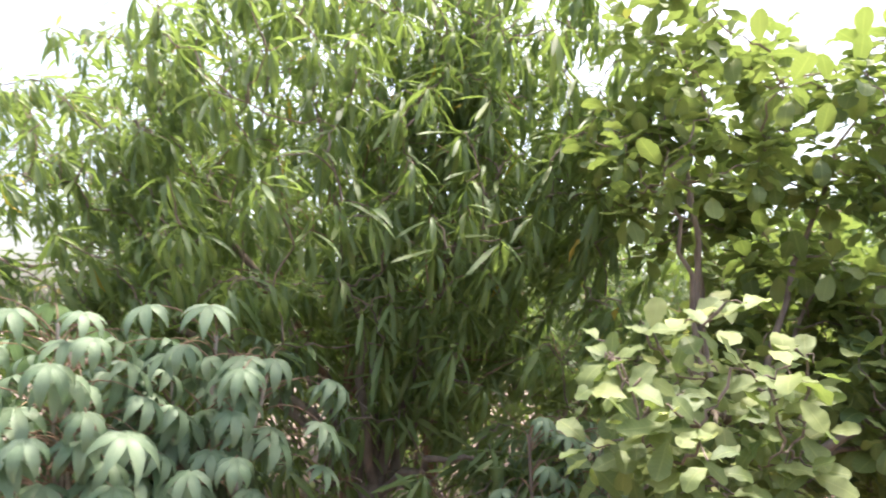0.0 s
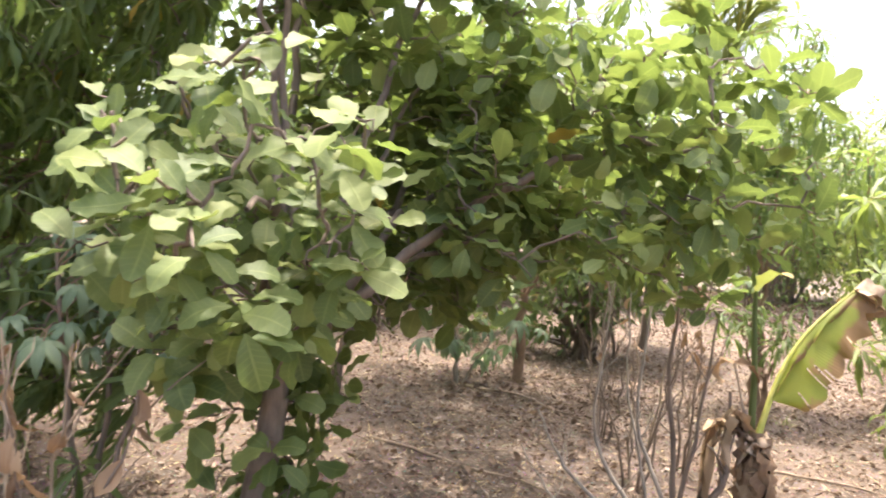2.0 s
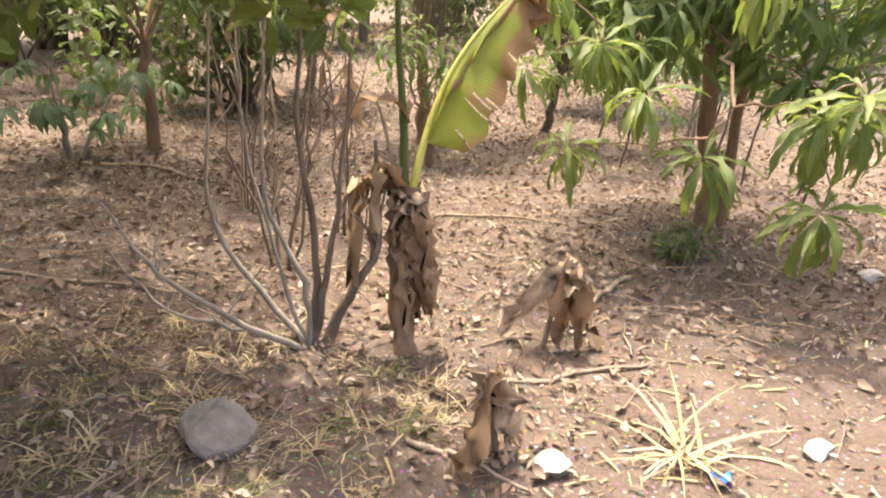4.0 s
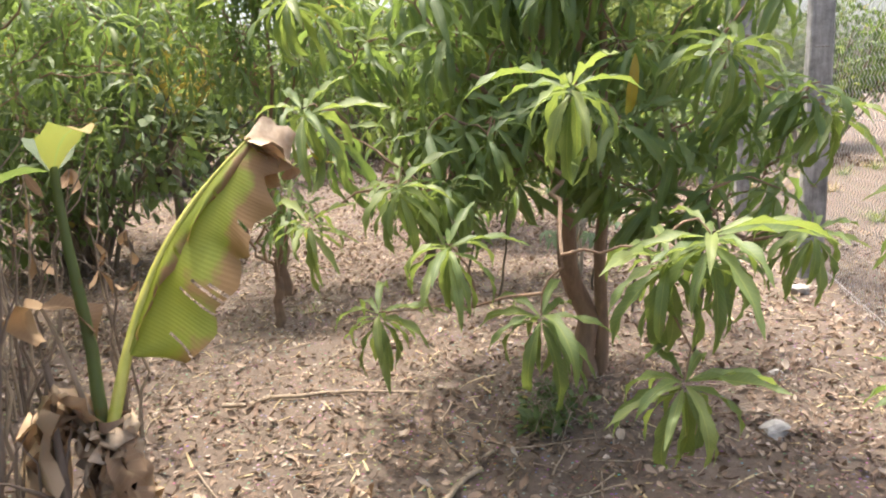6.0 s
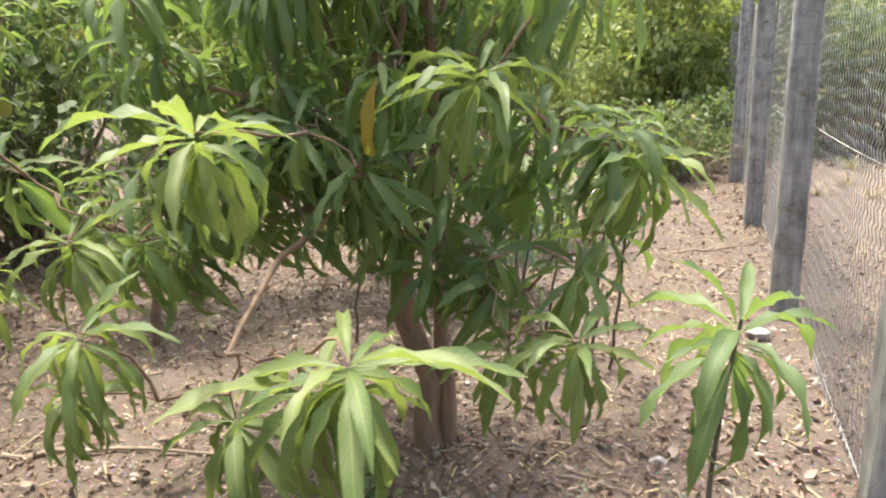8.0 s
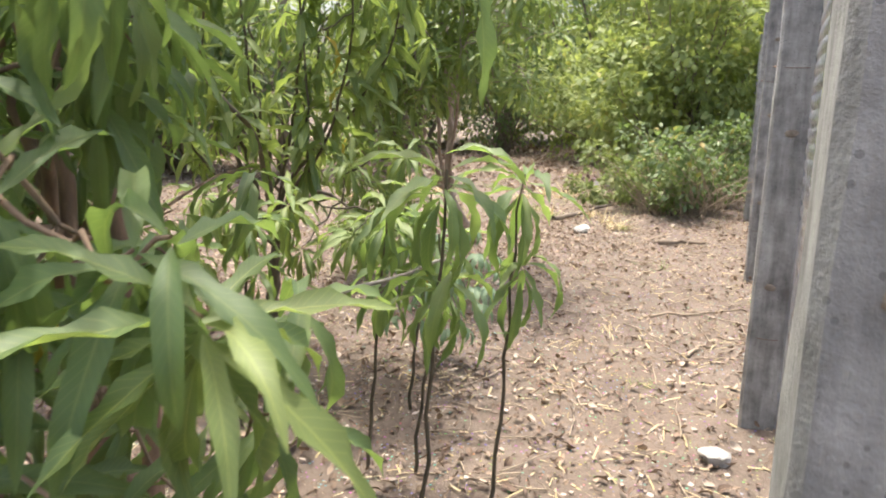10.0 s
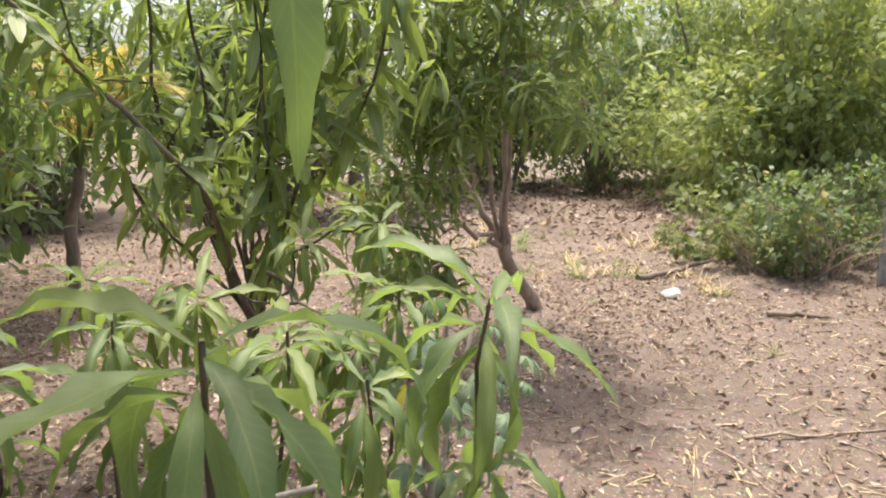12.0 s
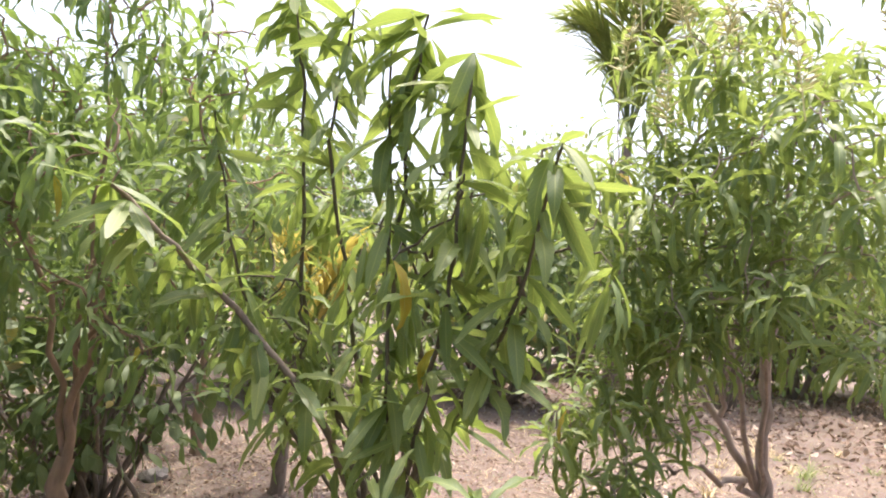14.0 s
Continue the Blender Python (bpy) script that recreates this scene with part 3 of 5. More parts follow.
order = sorted(POSTS, key=lambda p: p[1])
for pa, pb in zip(order, order[1:]):
    chain_link(pa, pb, frng)

# ---- trees ----
rng = np.random.default_rng(21)
# the large old mango
c1 = np.array([-3.3, 0.95, 2.15])
tips = crown_points(rng, c1 + (0, 0, 0.2), (1.65, 1.65, 2.05), 980, 0.45, -0.85, 0.15)
tips = np.concatenate([tips, crown_points(rng, (-2.35, 1.5, 2.1), (0.95, 0.95, 1.7), 280, 0.4, -0.8, 0.2), crown_points(rng, (-4.05, -0.7, 2.05), (1.35, 1.2, 1.4), 290, 0.4, -0.8, 0.2)])
tips = np.concatenate([tips, crown_points(rng, (-2.6, 1.7, 3.0), (1.0, 0.9, 1.0), 170, 0.4, -0.8, 0.2)])
tips = np.concatenate([tips, crown_points(rng, (-2.3, 0.55, 0.95), (0.7, 0.5, 0.4), 24, 0.2, -0.9, 0.2), crown_points(rng, (-1.75, 1.4, 0.8), (0.5, 0.4, 0.45), 46, 0.2, -0.9, 0.2)])
tips = tips[(tips[:, 2] > 0.4) & ~((tips[:, 0] > -3.1) & (tips[:, 2] < 1.25) & (np.hypot(tips[:, 0] + 1.75, tips[:, 1] - 1.4) > 0.6) & (rng.uniform(0, 1, len(tips)) < 0.6))]
# BARK, darker than the other mangos' bark, stands in for shade on the trunk
mango(rng, "large old mango tree with dense drooping dark green leaves", (-2.5, 0.95), (-2.55, 0.95, 0.75), tips, 0.5, 0.215, -88, -5, 12, 9, 0.085, bark=BARK, templates=HANG_T + MANGO_T[1:3])
for k, (bx, by, fx, fy) in enumerate(((-3.68, 1.98, -3.2, 1.6), (-4.0, 1.5, -3.5, 1.1))):
    tp = crown_points(rng, (fx, fy, 2.1), (1.2, 1.2, 1.3), 150, 0.3, -0.7)
    mango(rng, "slender leaning mango tree stem under a dense crown", (bx, by), (fx - 0.2, fy + 0.1, 1.1), tp, 0.5, 0.24, -88, -5, 11, 5, 0.05, templates=HANG_T)

# added tree: its crown is placed to drop shade on the floor behind the cashew
tp = crown_points(rng, (-2.3, 4.85, 2.4), (1.5, 1.2, 0.7), 360, 0.3, -0.8)
mango(rng, "leaning mango tree added to shade the orchard floor", (-3.2, 3.4), (-2.75, 3.65, 1.3), tp, 0.55, 0.23, -70, 10, 10, 6, 0.05)

# the young mango beside the path: low rosettes first
own = [(1.267, 3.915, 0.60, 0.05, -0.3, 1, 0.31), (1.632, 3.577, 0.51, 0.05, -0.35, 1, 0.31), (0.731, 4.016, 0.587, -0.1, -0.2, 1, 0.24), (1.596, 3.63, 0.83, 0, -0.25, 1, 0.31),
       (1.352, 3.695, 1.294, 0, -0.3, 1, 0.30), (0.827, 3.969, 1.016, -0.1, -0.25, 1, 0.25), (0.528, 3.965, 0.91, -0.2, -0.1, 1, 0.22), 
       (1.685, 3.559, 0.905, 0, -0.2, 1, 0.31), (2.21, 4.18, 1.2, 0.3, -0.2, 1, 0.25), (2.07, 3.9, 0.85, 0.1, -0.3, 1, 0.25), (1.9, 4.1, 0.75, 0.2, -0.2, 1, 0.24),
       (0.5, 4.0, 1.62, -0.2, -0.2, 1, 0.26), (1.0, 3.75, 0.86, 0, -0.2, 1, 0.24), (0.60, 3.75, 1.26, -0.2, -0.3, 1, 0.25), (1.85, 4.0, 1.4, 0.2, -0.2, 1, 0.26)]
tips = np.concatenate([crown_points(rng, (1.38, 4.82, 1.68), (1.05, 0.82, 1.1), 225, 0.4, -0.85, 0.22), crown_points(rng, (1.5, 5.25, 1.9), (0.75, 0.7, 0.8), 110, 0.4, -0.7, 0.2)])
tips = np.concatenate([tips, rng.uniform((1.75, 4.15, 0.8), (2.2, 4.9, 1.6), (22, 3)), rng.uniform((0.5, 4.0, 0.8), (1.35, 4.6, 1.3), (10, 3))])
tips = tips[(np.hypot(tips[:, 0] - 2.6, tips[:, 1] - 4.2) > 0.42) & (np.hypot(tips[:, 0] - 2.62, tips[:, 1] - 5.3) > 0.95) & (np.hypot(tips[:, 0] - 2.3, tips[:, 1] - 2.8) > 0.8) & (tips[:, 1] < 5.35 + 0.2 * (2.6 - tips[:, 0]))]
# the first cluster is unseen, added overhead to shade the hanging leaf and saplings
tips = np.concatenate([tips, crown_points(rng, (1.9, 5.62, 2.4), (0.4, 0.35, 0.25), 18, 0.2, -0.9), rng.uniform((0.9, 4.1, 0.95), (1.6, 4.6, 1.6), (24, 3))])
mango(rng, "young mango tree with low rosettes of long leaves", (1.50, 4.97), (1.38, 4.93, 1.05), tips, 0.6, 0.23, -68, 15, 13, 8, 0.045, own=own)

young = [o for o in scene.objects if o.name.startswith("mango_tree") and not o.parent][-1]
s = Stuff()
s.tube(bend((1.56, 5.0, -0.05), (1.56, 4.80, 1.75), 0.0, 12, rng, 0.012), np.linspace(0.034, 0.014, 12), 9)
child("stem", s.mesh("stem", BARK_RED, tuple(young.location)), young)
# the foremost leaf and two long low shoots
tip, root = (2.29, 5.31, 1.40), (2.21, 5.36, 1.72)
V, Q, U = MANGO_T[3]
m = frames(root, np.subtract(tip, root), (0.75, -0.6, 0.2), float(np.linalg.norm(np.subtract(tip, root))), 1.0)[0]
child("leaf", quad_mesh("hanging_leaf", V @ m[:, :3].T + m[:, 3] - np.array(young.location), Q, MANGO, U), young)
s = Stuff()
s.tube(bend(root, (1.75, 5.2, 1.85), 0.12, 7), np.linspace(0.003, 0.006, 7), 5)
child("twig", s.mesh("twig", TWIG, tuple(young.location)), young)


def sapling(rng, end, size, high, single=False):
    """A thin upright mango sapling with one or two rosettes of long leaves."""
    end = np.array(end)
    foot = np.array([end[0] - 0.1, end[1] + 0.06, 0.0])
    foot[2] = float(ground_z(foot[0], foot[1]))
    plant = thing("mango_sapling", foot, "thin mango sapling with rosettes of long drooping leaves", "sapling", "mango saplings")
    s = Stuff()
    P = bend(foot - (0, 0, 0.04), end, 0, 11, rng, 0.008)
    s.tube(P, np.linspace(0.009, 0.0035, 11), 6)
    child("stem", s.mesh("stem", TWIG, foot), plant)
    tiers = ((end, 22, 1.0, high + 25),) if single else ((end, 15, 1.0, high + 12), (P[8] + (0.03, 0, 0), 11, 0.95, 8))
    for p, n, k, up in tiers:
        leaf_parts(plant, "mango_leaf", MANGO_T, MANGO, whorl(rng, p, (0.15, 0, 1), n, size * k, -58, up, 0.09), rng, foot)


for end, size, high in (((2.35, 3.70, 0.97), 0.25, 30), ((2.2, 3.46, 0.56), 0.19, 20), ((2.28, 5.82, 1.18), 0.27, 25), ((2.17, 5.28, 1.24), 0.27, 15), ((1.77, 6.0, 1.02), 0.25, 15), ((1.17, 6.1, 0.95), 0.24, 10), ((1.96, 6.0, 0.94), 0.24, 10), ((0.97, 5.9, 0.85), 0.24, 0), ((1.79, 6.5, 1.01), 0.23, 10)):
    sapling(rng, end, size, high, end[1] < 5)
s = Stuff()
s.tube(bend((1.48, 5.0, 0.70), (2.16, 5.52, 0.98), 0.03, 12, rng, 0.007), np.linspace(0.010, 0.004, 12), 7)
child("twig", s.mesh("twig", BARK_PALE, tuple(young.location)), young)
s = Stuff()
s.tube(bend((1.53, 4.85, 0.9), (2.06, 3.95, 0.82), -0.08, 12, rng, 0.007), np.linspace(0.013, 0.005, 12), 7)
child("twig", s.mesh("twig", BARK_RED, tuple(young.location)), young)

# mango with a dark upright stem and a leaning one
tips = np.concatenate([crown_points(rng, (0.35, 7.35, 1.45), (0.6, 0.5, 0.6), 42, 0.3, -0.9, 0.2), crown_points(rng, (1.25, 7.15, 1.75), (0.4, 0.35, 0.4), 22, 0.3, -0.8, 0.2)])
tips = tips[tips[:, 2] > 0.95]
own = [(0.93, 6.48, 0.87, 0.2, -0.4, 1, 0.25), (1.51, 6.34, 0.86, 0.3, -0.3, 1, 0.24), (1.66, 6.52, 0.85, 0.3, -0.3, 1, 0.24), (1.15, 6.6, 0.72, 0.2, -0.4, 1, 0.24), (0.5, 6.7, 0.6, 0.1, -0.4, 1, 0.24), (1.2, 6.38, 0.96, 0.1, -0.3, 1, 0.26), (1.55, 6.5, 0.88, 0.2, -0.3, 1, 0.25), (0.8, 6.35, 0.98, 0, -0.3, 1, 0.24), (1.35, 6.7, 1.1, 0.2, -0.3, 1, 0.24), (1.6, 6.75, 1.16, 0.2, -0.3, 1, 0.22)]
mango(rng, "thin stemmed mango tree with hanging yellowish leaves", (0.45, 7.6), (0.55, 7.5, 0.55), tips, 0.45, 0.205, -85, -10, 8, 8, 0.035, mat=MANGO_LIGHT, bark=TWIG, own=own, templates=MANGO_T + HANG_T)

thin = [o for o in scene.objects if o.name.startswith("mango_tree") and not o.parent][-1]
SHOOTS = (((0.55, 7.5, 0.5), (0.95, 7.1, 0.95), (1.01, 7.0, 1.4), (0.93, 7.0, 2.32)), ((0.6, 7.4, 0.6), (0.72, 7.0, 1.2), (0.50, 6.75, 1.55), (0.45, 6.4, 1.85)),
          ((0.55, 7.5, 0.6), (0.55, 7.25, 1.4), (0.64, 7.0, 2.09), (0.74, 7.0, 2.5)), ((0.6, 7.4, 0.7), (0.9, 7.1, 1.4), (1.02, 7.0, 2.08), (1.08, 7.0, 2.4)),
          ((0.6, 7.4, 0.7), (1.1, 7.05, 1.2), (1.24, 7.0, 1.63), (1.27, 7.0, 2.25)), ((0.5, 7.5, 0.6), (0.3, 7.2, 1.5), (0.48, 7.0, 2.3), (0.38, 7.0, 2.65)),
          ((0.5, 7.5, 0.6), (0.2, 7.2, 1.1), (0.1, 7.0, 1.7), (-0.02, 6.95, 2.25)), ((0.6, 7.4, 0.7), (1.15, 7.2, 1.3), (1.4, 7.1, 1.6), (1.5, 7.1, 2.0)))
for n, pts in enumerate(SHOOTS):
    P = np.array(pts)
    f = np.linspace(0, 3, 22)
    P = np.stack([np.interp(f, np.arange(4), P[:, k]) for k in range(3)], 1)
    P[1:-1] = (P[:-2] + 2 * P[1:-1] + P[2:]) / 4
    r = 0.017 if n == 1 else 0.010
    s, hung = Stuff(), Stuff()
    s.tube(P + rng.normal(0, 0.004, P.shape), np.linspace(r, r * 0.4, 22), 7)
    child("limb", s.mesh("limb", BARK if n == 1 else TWIG, tuple(thin.location)), thin)
    # long leaves hang along the upper part of each shoot
    for q in range(5, 22):
        m = 4 if q < 19 else 6
        a = rng.uniform(0, 6.3, m)
        d = np.stack([np.cos(a) * 0.75, np.sin(a) * 0.75, rng.uniform(-1.1, 0.35, m)], 1)
        scatter(hung, HANG_T + MANGO_T[:2], frames(np.tile(P[q], (m, 1)), d, np.tile((0, 0, 1.0), (m, 1)) + rng.normal(0, 0.3, (m, 3)), 0.225 * rng.uniform(0.6, 1.15, m), 1.5), rng)
    child("foliage", hung.mesh("foliage", MANGO_LIGHT, tuple(thin.location)), thin, "", "stuff")

# forked mango at the clearing
tips = np.concatenate([crown_points(rng, (1.1, 9.45, 2.35), (0.8, 0.9, 1.35), 145, 0.35, -0.7, 0.2), crown_points(rng, (1.35, 8.75, 1.95), (0.66, 0.5, 0.7), 95, 0.4, -0.9), crown_points(rng, (0.95, 8.8, 1.9), (0.5, 0.4, 0.55), 30, 0.4, -0.9), crown_points(rng, (0.68, 8.85, 0.95), (0.34, 0.35, 0.8), 85, 0.3, -0.9)])
tips = tips[(tips[:, 2] > 1.3) | (tips[:, 0] < 0.98)]
mango(rng, "forked mango tree with bright green leaves over bare soil", (1.12, 10.45), (0.96, 9.98, 0.6), tips, 0.7, 0.24, -40, 40, 9, 5, 0.055, mat=MANGO_LIGHT, bark=BARK_LIGHT)
forked = [o for o in scene.objects if o.name.startswith("mango_tree") and not o.parent][-1]
for a, b, r in (((1.0, 10.1, 0.5), (0.55, 9.85, 1.35), 0.03), ((0.98, 10.03, 0.55), (1.02, 9.8, 1.6), 0.032), ((0.72, 9.95, 1.0), (0.85, 9.8, 1.5), 0.018)):
    s = Stuff()
    s.tube(bend(a, b, -0.06, 10, rng, 0.012), np.linspace(r, r * 0.6, 10), 8)
    child("limb", s.mesh("limb", BARK_LIGHT, tuple(forked.location)), forked)

# flower sprays in the top of the forked mango
PANICLE = plain_material("pale mango flowers", (0.42, 0.38, 0.16), (0.62, 0.56, 0.30), 0.8, 0, 90, 0.4)
for k in range(13):
    p = np.array([1.3, 8.45, 2.7]) + rng.normal(0, 1, 3) * (0.26, 0.15, 0.16)
    s = Stuff()
    top = p + (rng.normal(0, 0.05), rng.normal(0, 0.05), 0.26)
    axis = bend(p - (0, 0, 0.12), top, 0, 10)
    s.tube(axis, np.linspace(0.004, 0.0015, 10), 4)
    for q in range(40):
        f = rng.uniform(0.25, 1)
        o = axis[0] + (axis[-1] - axis[0]) * f
        a = rng.uniform(0, 6.3)
        e = o + np.array([math.cos(a), math.sin(a), 0.5]) * 0.085 * (1.15 - f)
        s.tube(bend(o, e, 0, 4, rng, 0.002), [0.0018, 0.0025, 0.0045, 0.002], 4)
    child("flower_panicle", s.mesh("flower_panicle", PANICLE, tuple(forked.location)), forked, "pale yellow flower spray")

# saplings and small mangos further back
for bx, by, h, w, n in ((-0.25, 5.9, 1.0, 0.4, 18), (-2.25, 5.7, 2.6, 1.4, 300), (-0.5, 6.7, 2.9, 0.75, 190), (-3.94, 9.12, 3.4, 1.2, 190), (-4.8, 8.6, 2.4, 0.7, 80)):
    tp = crown_points(rng, (bx, by, h * 0.72), (w, w, h * 0.42), n, 0.3, -0.8)
    mango(rng, "small mango tree standing in the orchard behind", (bx, by), (bx, by, h * 0.3), tp, 0.7, 0.21, -50, 35, 9, 4, 0.02 + 0.008 * h, mat=MANGO)


def cashew(rng):
    """The cashew tree with broad rounded leaves and two spreading crowns."""
    base = np.array([-0.93, 1.61, float(ground_z(-0.93, 1.61))])
    tree = thing("cashew_tree", base, "spreading cashew tree with broad rounded pale green leaves", "tree")
    low = crown_points(rng, (-0.43, 1.02, 1.35), (0.38, 0.38, 0.32), 95, 0.35, -0.9, 0.25)
    top = crown_points(rng, (-1.15, 1.95, 2.5), (0.8, 0.75, 0.75), 210, 0.45, -0.6, 0.3)
    east = crown_points(rng, (-0.25, 2.5, 1.62), (0.72, 0.66, 0.64), 170, 0.35, -0.85, 0.15)
    # the second rear cluster is hidden, added to shade the soil north of the tree
    back = np.concatenate([crown_points(rng, (-1.05, 2.3, 1.55), (0.7, 0.6, 0.75), 165, 0.3, -0.85, 0.2), crown_points(rng, (-1.3, 3.3, 1.85), (0.8, 0.7, 0.5), 110, 0.3, -0.8, 0.2)])
    foot = np.concatenate([crown_points(rng, (-0.98, 1.62, 0.62), (0.3, 0.28, 0.45), 34, 0.3, -0.95, 0.1), crown_points(rng, (-0.85, 1.35, 1.1), (0.38, 0.35, 0.3), 26, 0.3, -0.95, 0.1)])
    tips = np.concatenate([low, top, east, back, foot])
    skeleton(tree, rng, base, (-0.9, 1.58, 0.85), tips, 14, 0.05, BARK, base, 0.0042, 0.2)
    s = Stuff()
    for p in np.concatenate([top, east, back, foot]):
        ax = unit(unit(p - np.array([-0.8, 1.8, 1.0])) * 0.7 + np.array([0, 0, 0.75]) + rng.normal(0, 0.2, 3))
        scatter(s, CASHEW_T, whorl(rng, p, ax, int(rng.integers(6, 10)), 0.128, -45, 45, 0.10), rng)
    child("crown", s.mesh("crown", CASHEW, base), tree, "", "stuff")
    for n, p in enumerate(low):
        ax = unit(unit(p - np.array([-0.9, 1.6, 1.2])) * 0.6 + np.array([0, 0, 0.9]) + rng.normal(0, 0.2, 3))
        M = whorl(rng, p, ax, int(rng.integers(5, 8)), 0.116, -45, 30, 0.09)
        if n < 38:
            leaf_parts(tree, "cashew_leaf", CASHEW_T, CASHEW, M, rng, base)
        else:
            leaf_parts(tree, "cashew_leaf", CASHEW_T, CASHEW, M[:2], rng, base)


cashew(rng)


def cassava(rng, at, height, spread, n, label, bare=0.5, size=0.2, bark=None):
    """A cassava plant: a few canes, long stalks and drooping palmate leaves."""
    base = np.array([at[0], at[1], float(ground_z(at[0], at[1]))])
    plant = thing("cassava_plant", base, label, "plant", "cassava plants")
    for c in range(3):
        goal = base + (rng.normal(0, spread * 0.4), rng.normal(0, spread * 0.4), height * rng.uniform(0.8, 1.0))
        P = bend(base + (rng.normal(0, 0.03), rng.normal(0, 0.03), -0.04), goal, 0, 9, rng, 0.012)
        s = Stuff()
        s.tube(P, np.linspace(0.014, 0.007, 9), 7)
        cane = child("cane", s.mesh("cane", bark or BARK_PALE, base), plant)
        stalks, blades = Stuff(), []
        for k in range(n // 3):
            f = bare + (1 - bare) * rng.uniform(0, 1)
            i0 = f * 8
            p = P[int(i0)] + (P[min(8, int(i0) + 1)] - P[int(i0)]) * (i0 - int(i0))
            a = rng.uniform(0, 6.3)
            reach = spread * rng.uniform(0.5, 1.0)
            tip = p + (math.cos(a) * reach, math.sin(a) * reach, reach * rng.uniform(-0.1, 0.5))
            stalks.tube(bend(p, tip, 0.05, 6), np.linspace(0.0035, 0.0022, 6), 4)
            blades.append(frames(tip, (math.cos(a), math.sin(a), -0.45), (0, 0, 1), size * rng.uniform(0.75, 1.15)))
        child("stalks", stalks.mesh("stalks", BARK_RED, base), plant, "", "stuff")
        leaf_parts(plant, "cassava_leaf", CASSAVA_T, CASSAVA, np.concatenate(blades), rng, base)


cassava(rng, (-1.9, -0.52), 1.68, 0.38, 150, "bushy cassava plant with blue green drooping palmate leaves", 0.42, 0.175)
cassava(rng, (-2.0, -0.12), 1.6, 0.36, 120, "bushy cassava plant with blue green drooping palmate leaves", 0.42, 0.175)
# BARK instead of the pale cane bark: the shade here is put into the colour
cassava(rng, (-1.38, 1.25), 1.25, 0.24, 54, "shaded cassava plant with thin bare canes", 0.72, 0.12, BARK)
cassava(rng, (-2.6, 5.3), 0.7, 0.35, 21, "small cassava plant in the open orchard", 0.3)
cassava(rng, (1.6, 7.05), 0.78, 0.3, 33, "low cassava plant beneath a mango tree", 0.3, 0.13)


def withered(rng, at, n, height, label, splay=0.32, leaves=3, big=0.11):
    """Thin canes with a few hanging withered leaves."""
    base = np.array([at[0], at[1], float(ground_z(at[0], at[1]))])
    plant = thing("withered_plant", base, label, "plant", "withered plants")
    for c in range(n):
        h = height * rng.uniform(0.5, 1.0)
        a = rng.uniform(0, 6.3)
        lean = rng.uniform(0.05, splay) * h
        P = bend(base + (math.cos(a) * 0.04, math.sin(a) * 0.04, -0.03), base + (math.cos(a) * lean, math.sin(a) * lean, h), 0, 10, rng, 0.013)
        s = Stuff()
        s.tube(P, np.linspace(rng.uniform(0.006, 0.011), 0.0025, 10), 6)
        for k in range(3):
            p = P[int(rng.integers(4, 9))]
            d = unit((math.cos(a + rng.normal(0, 1)), math.sin(a + rng.normal(0, 1)), 1.3))
            s.tube(bend(p, p + d * rng.uniform(0.12, 0.35), 0, 5, rng, 0.01), np.linspace(0.004, 0.0015, 5), 4)
        child("cane", s.mesh("cane", BARK if c % 3 else DEADWOOD, base), plant)
        M = []
        for k in range(int(rng.integers(1, leaves + 1))):
            p = P[int(rng.integers(8, 10) if leaves < 4 else rng.integers(5, 10))]
            M.append(frames(p, (rng.normal(0, 0.3), rng.normal(0, 0.3), -1), (rng.normal(0, 1), rng.normal(0, 1), 0.1), rng.uniform(0.05, big)))
        leaf_parts(plant, "withered_leaf", LITTER_T, DRY, np.concatenate(M), rng, base)


withered(rng, (-0.98, 0.86), 9, 1.05, "withered canes with hanging brown leaves under a cashew", 0.32, 8, 0.12)


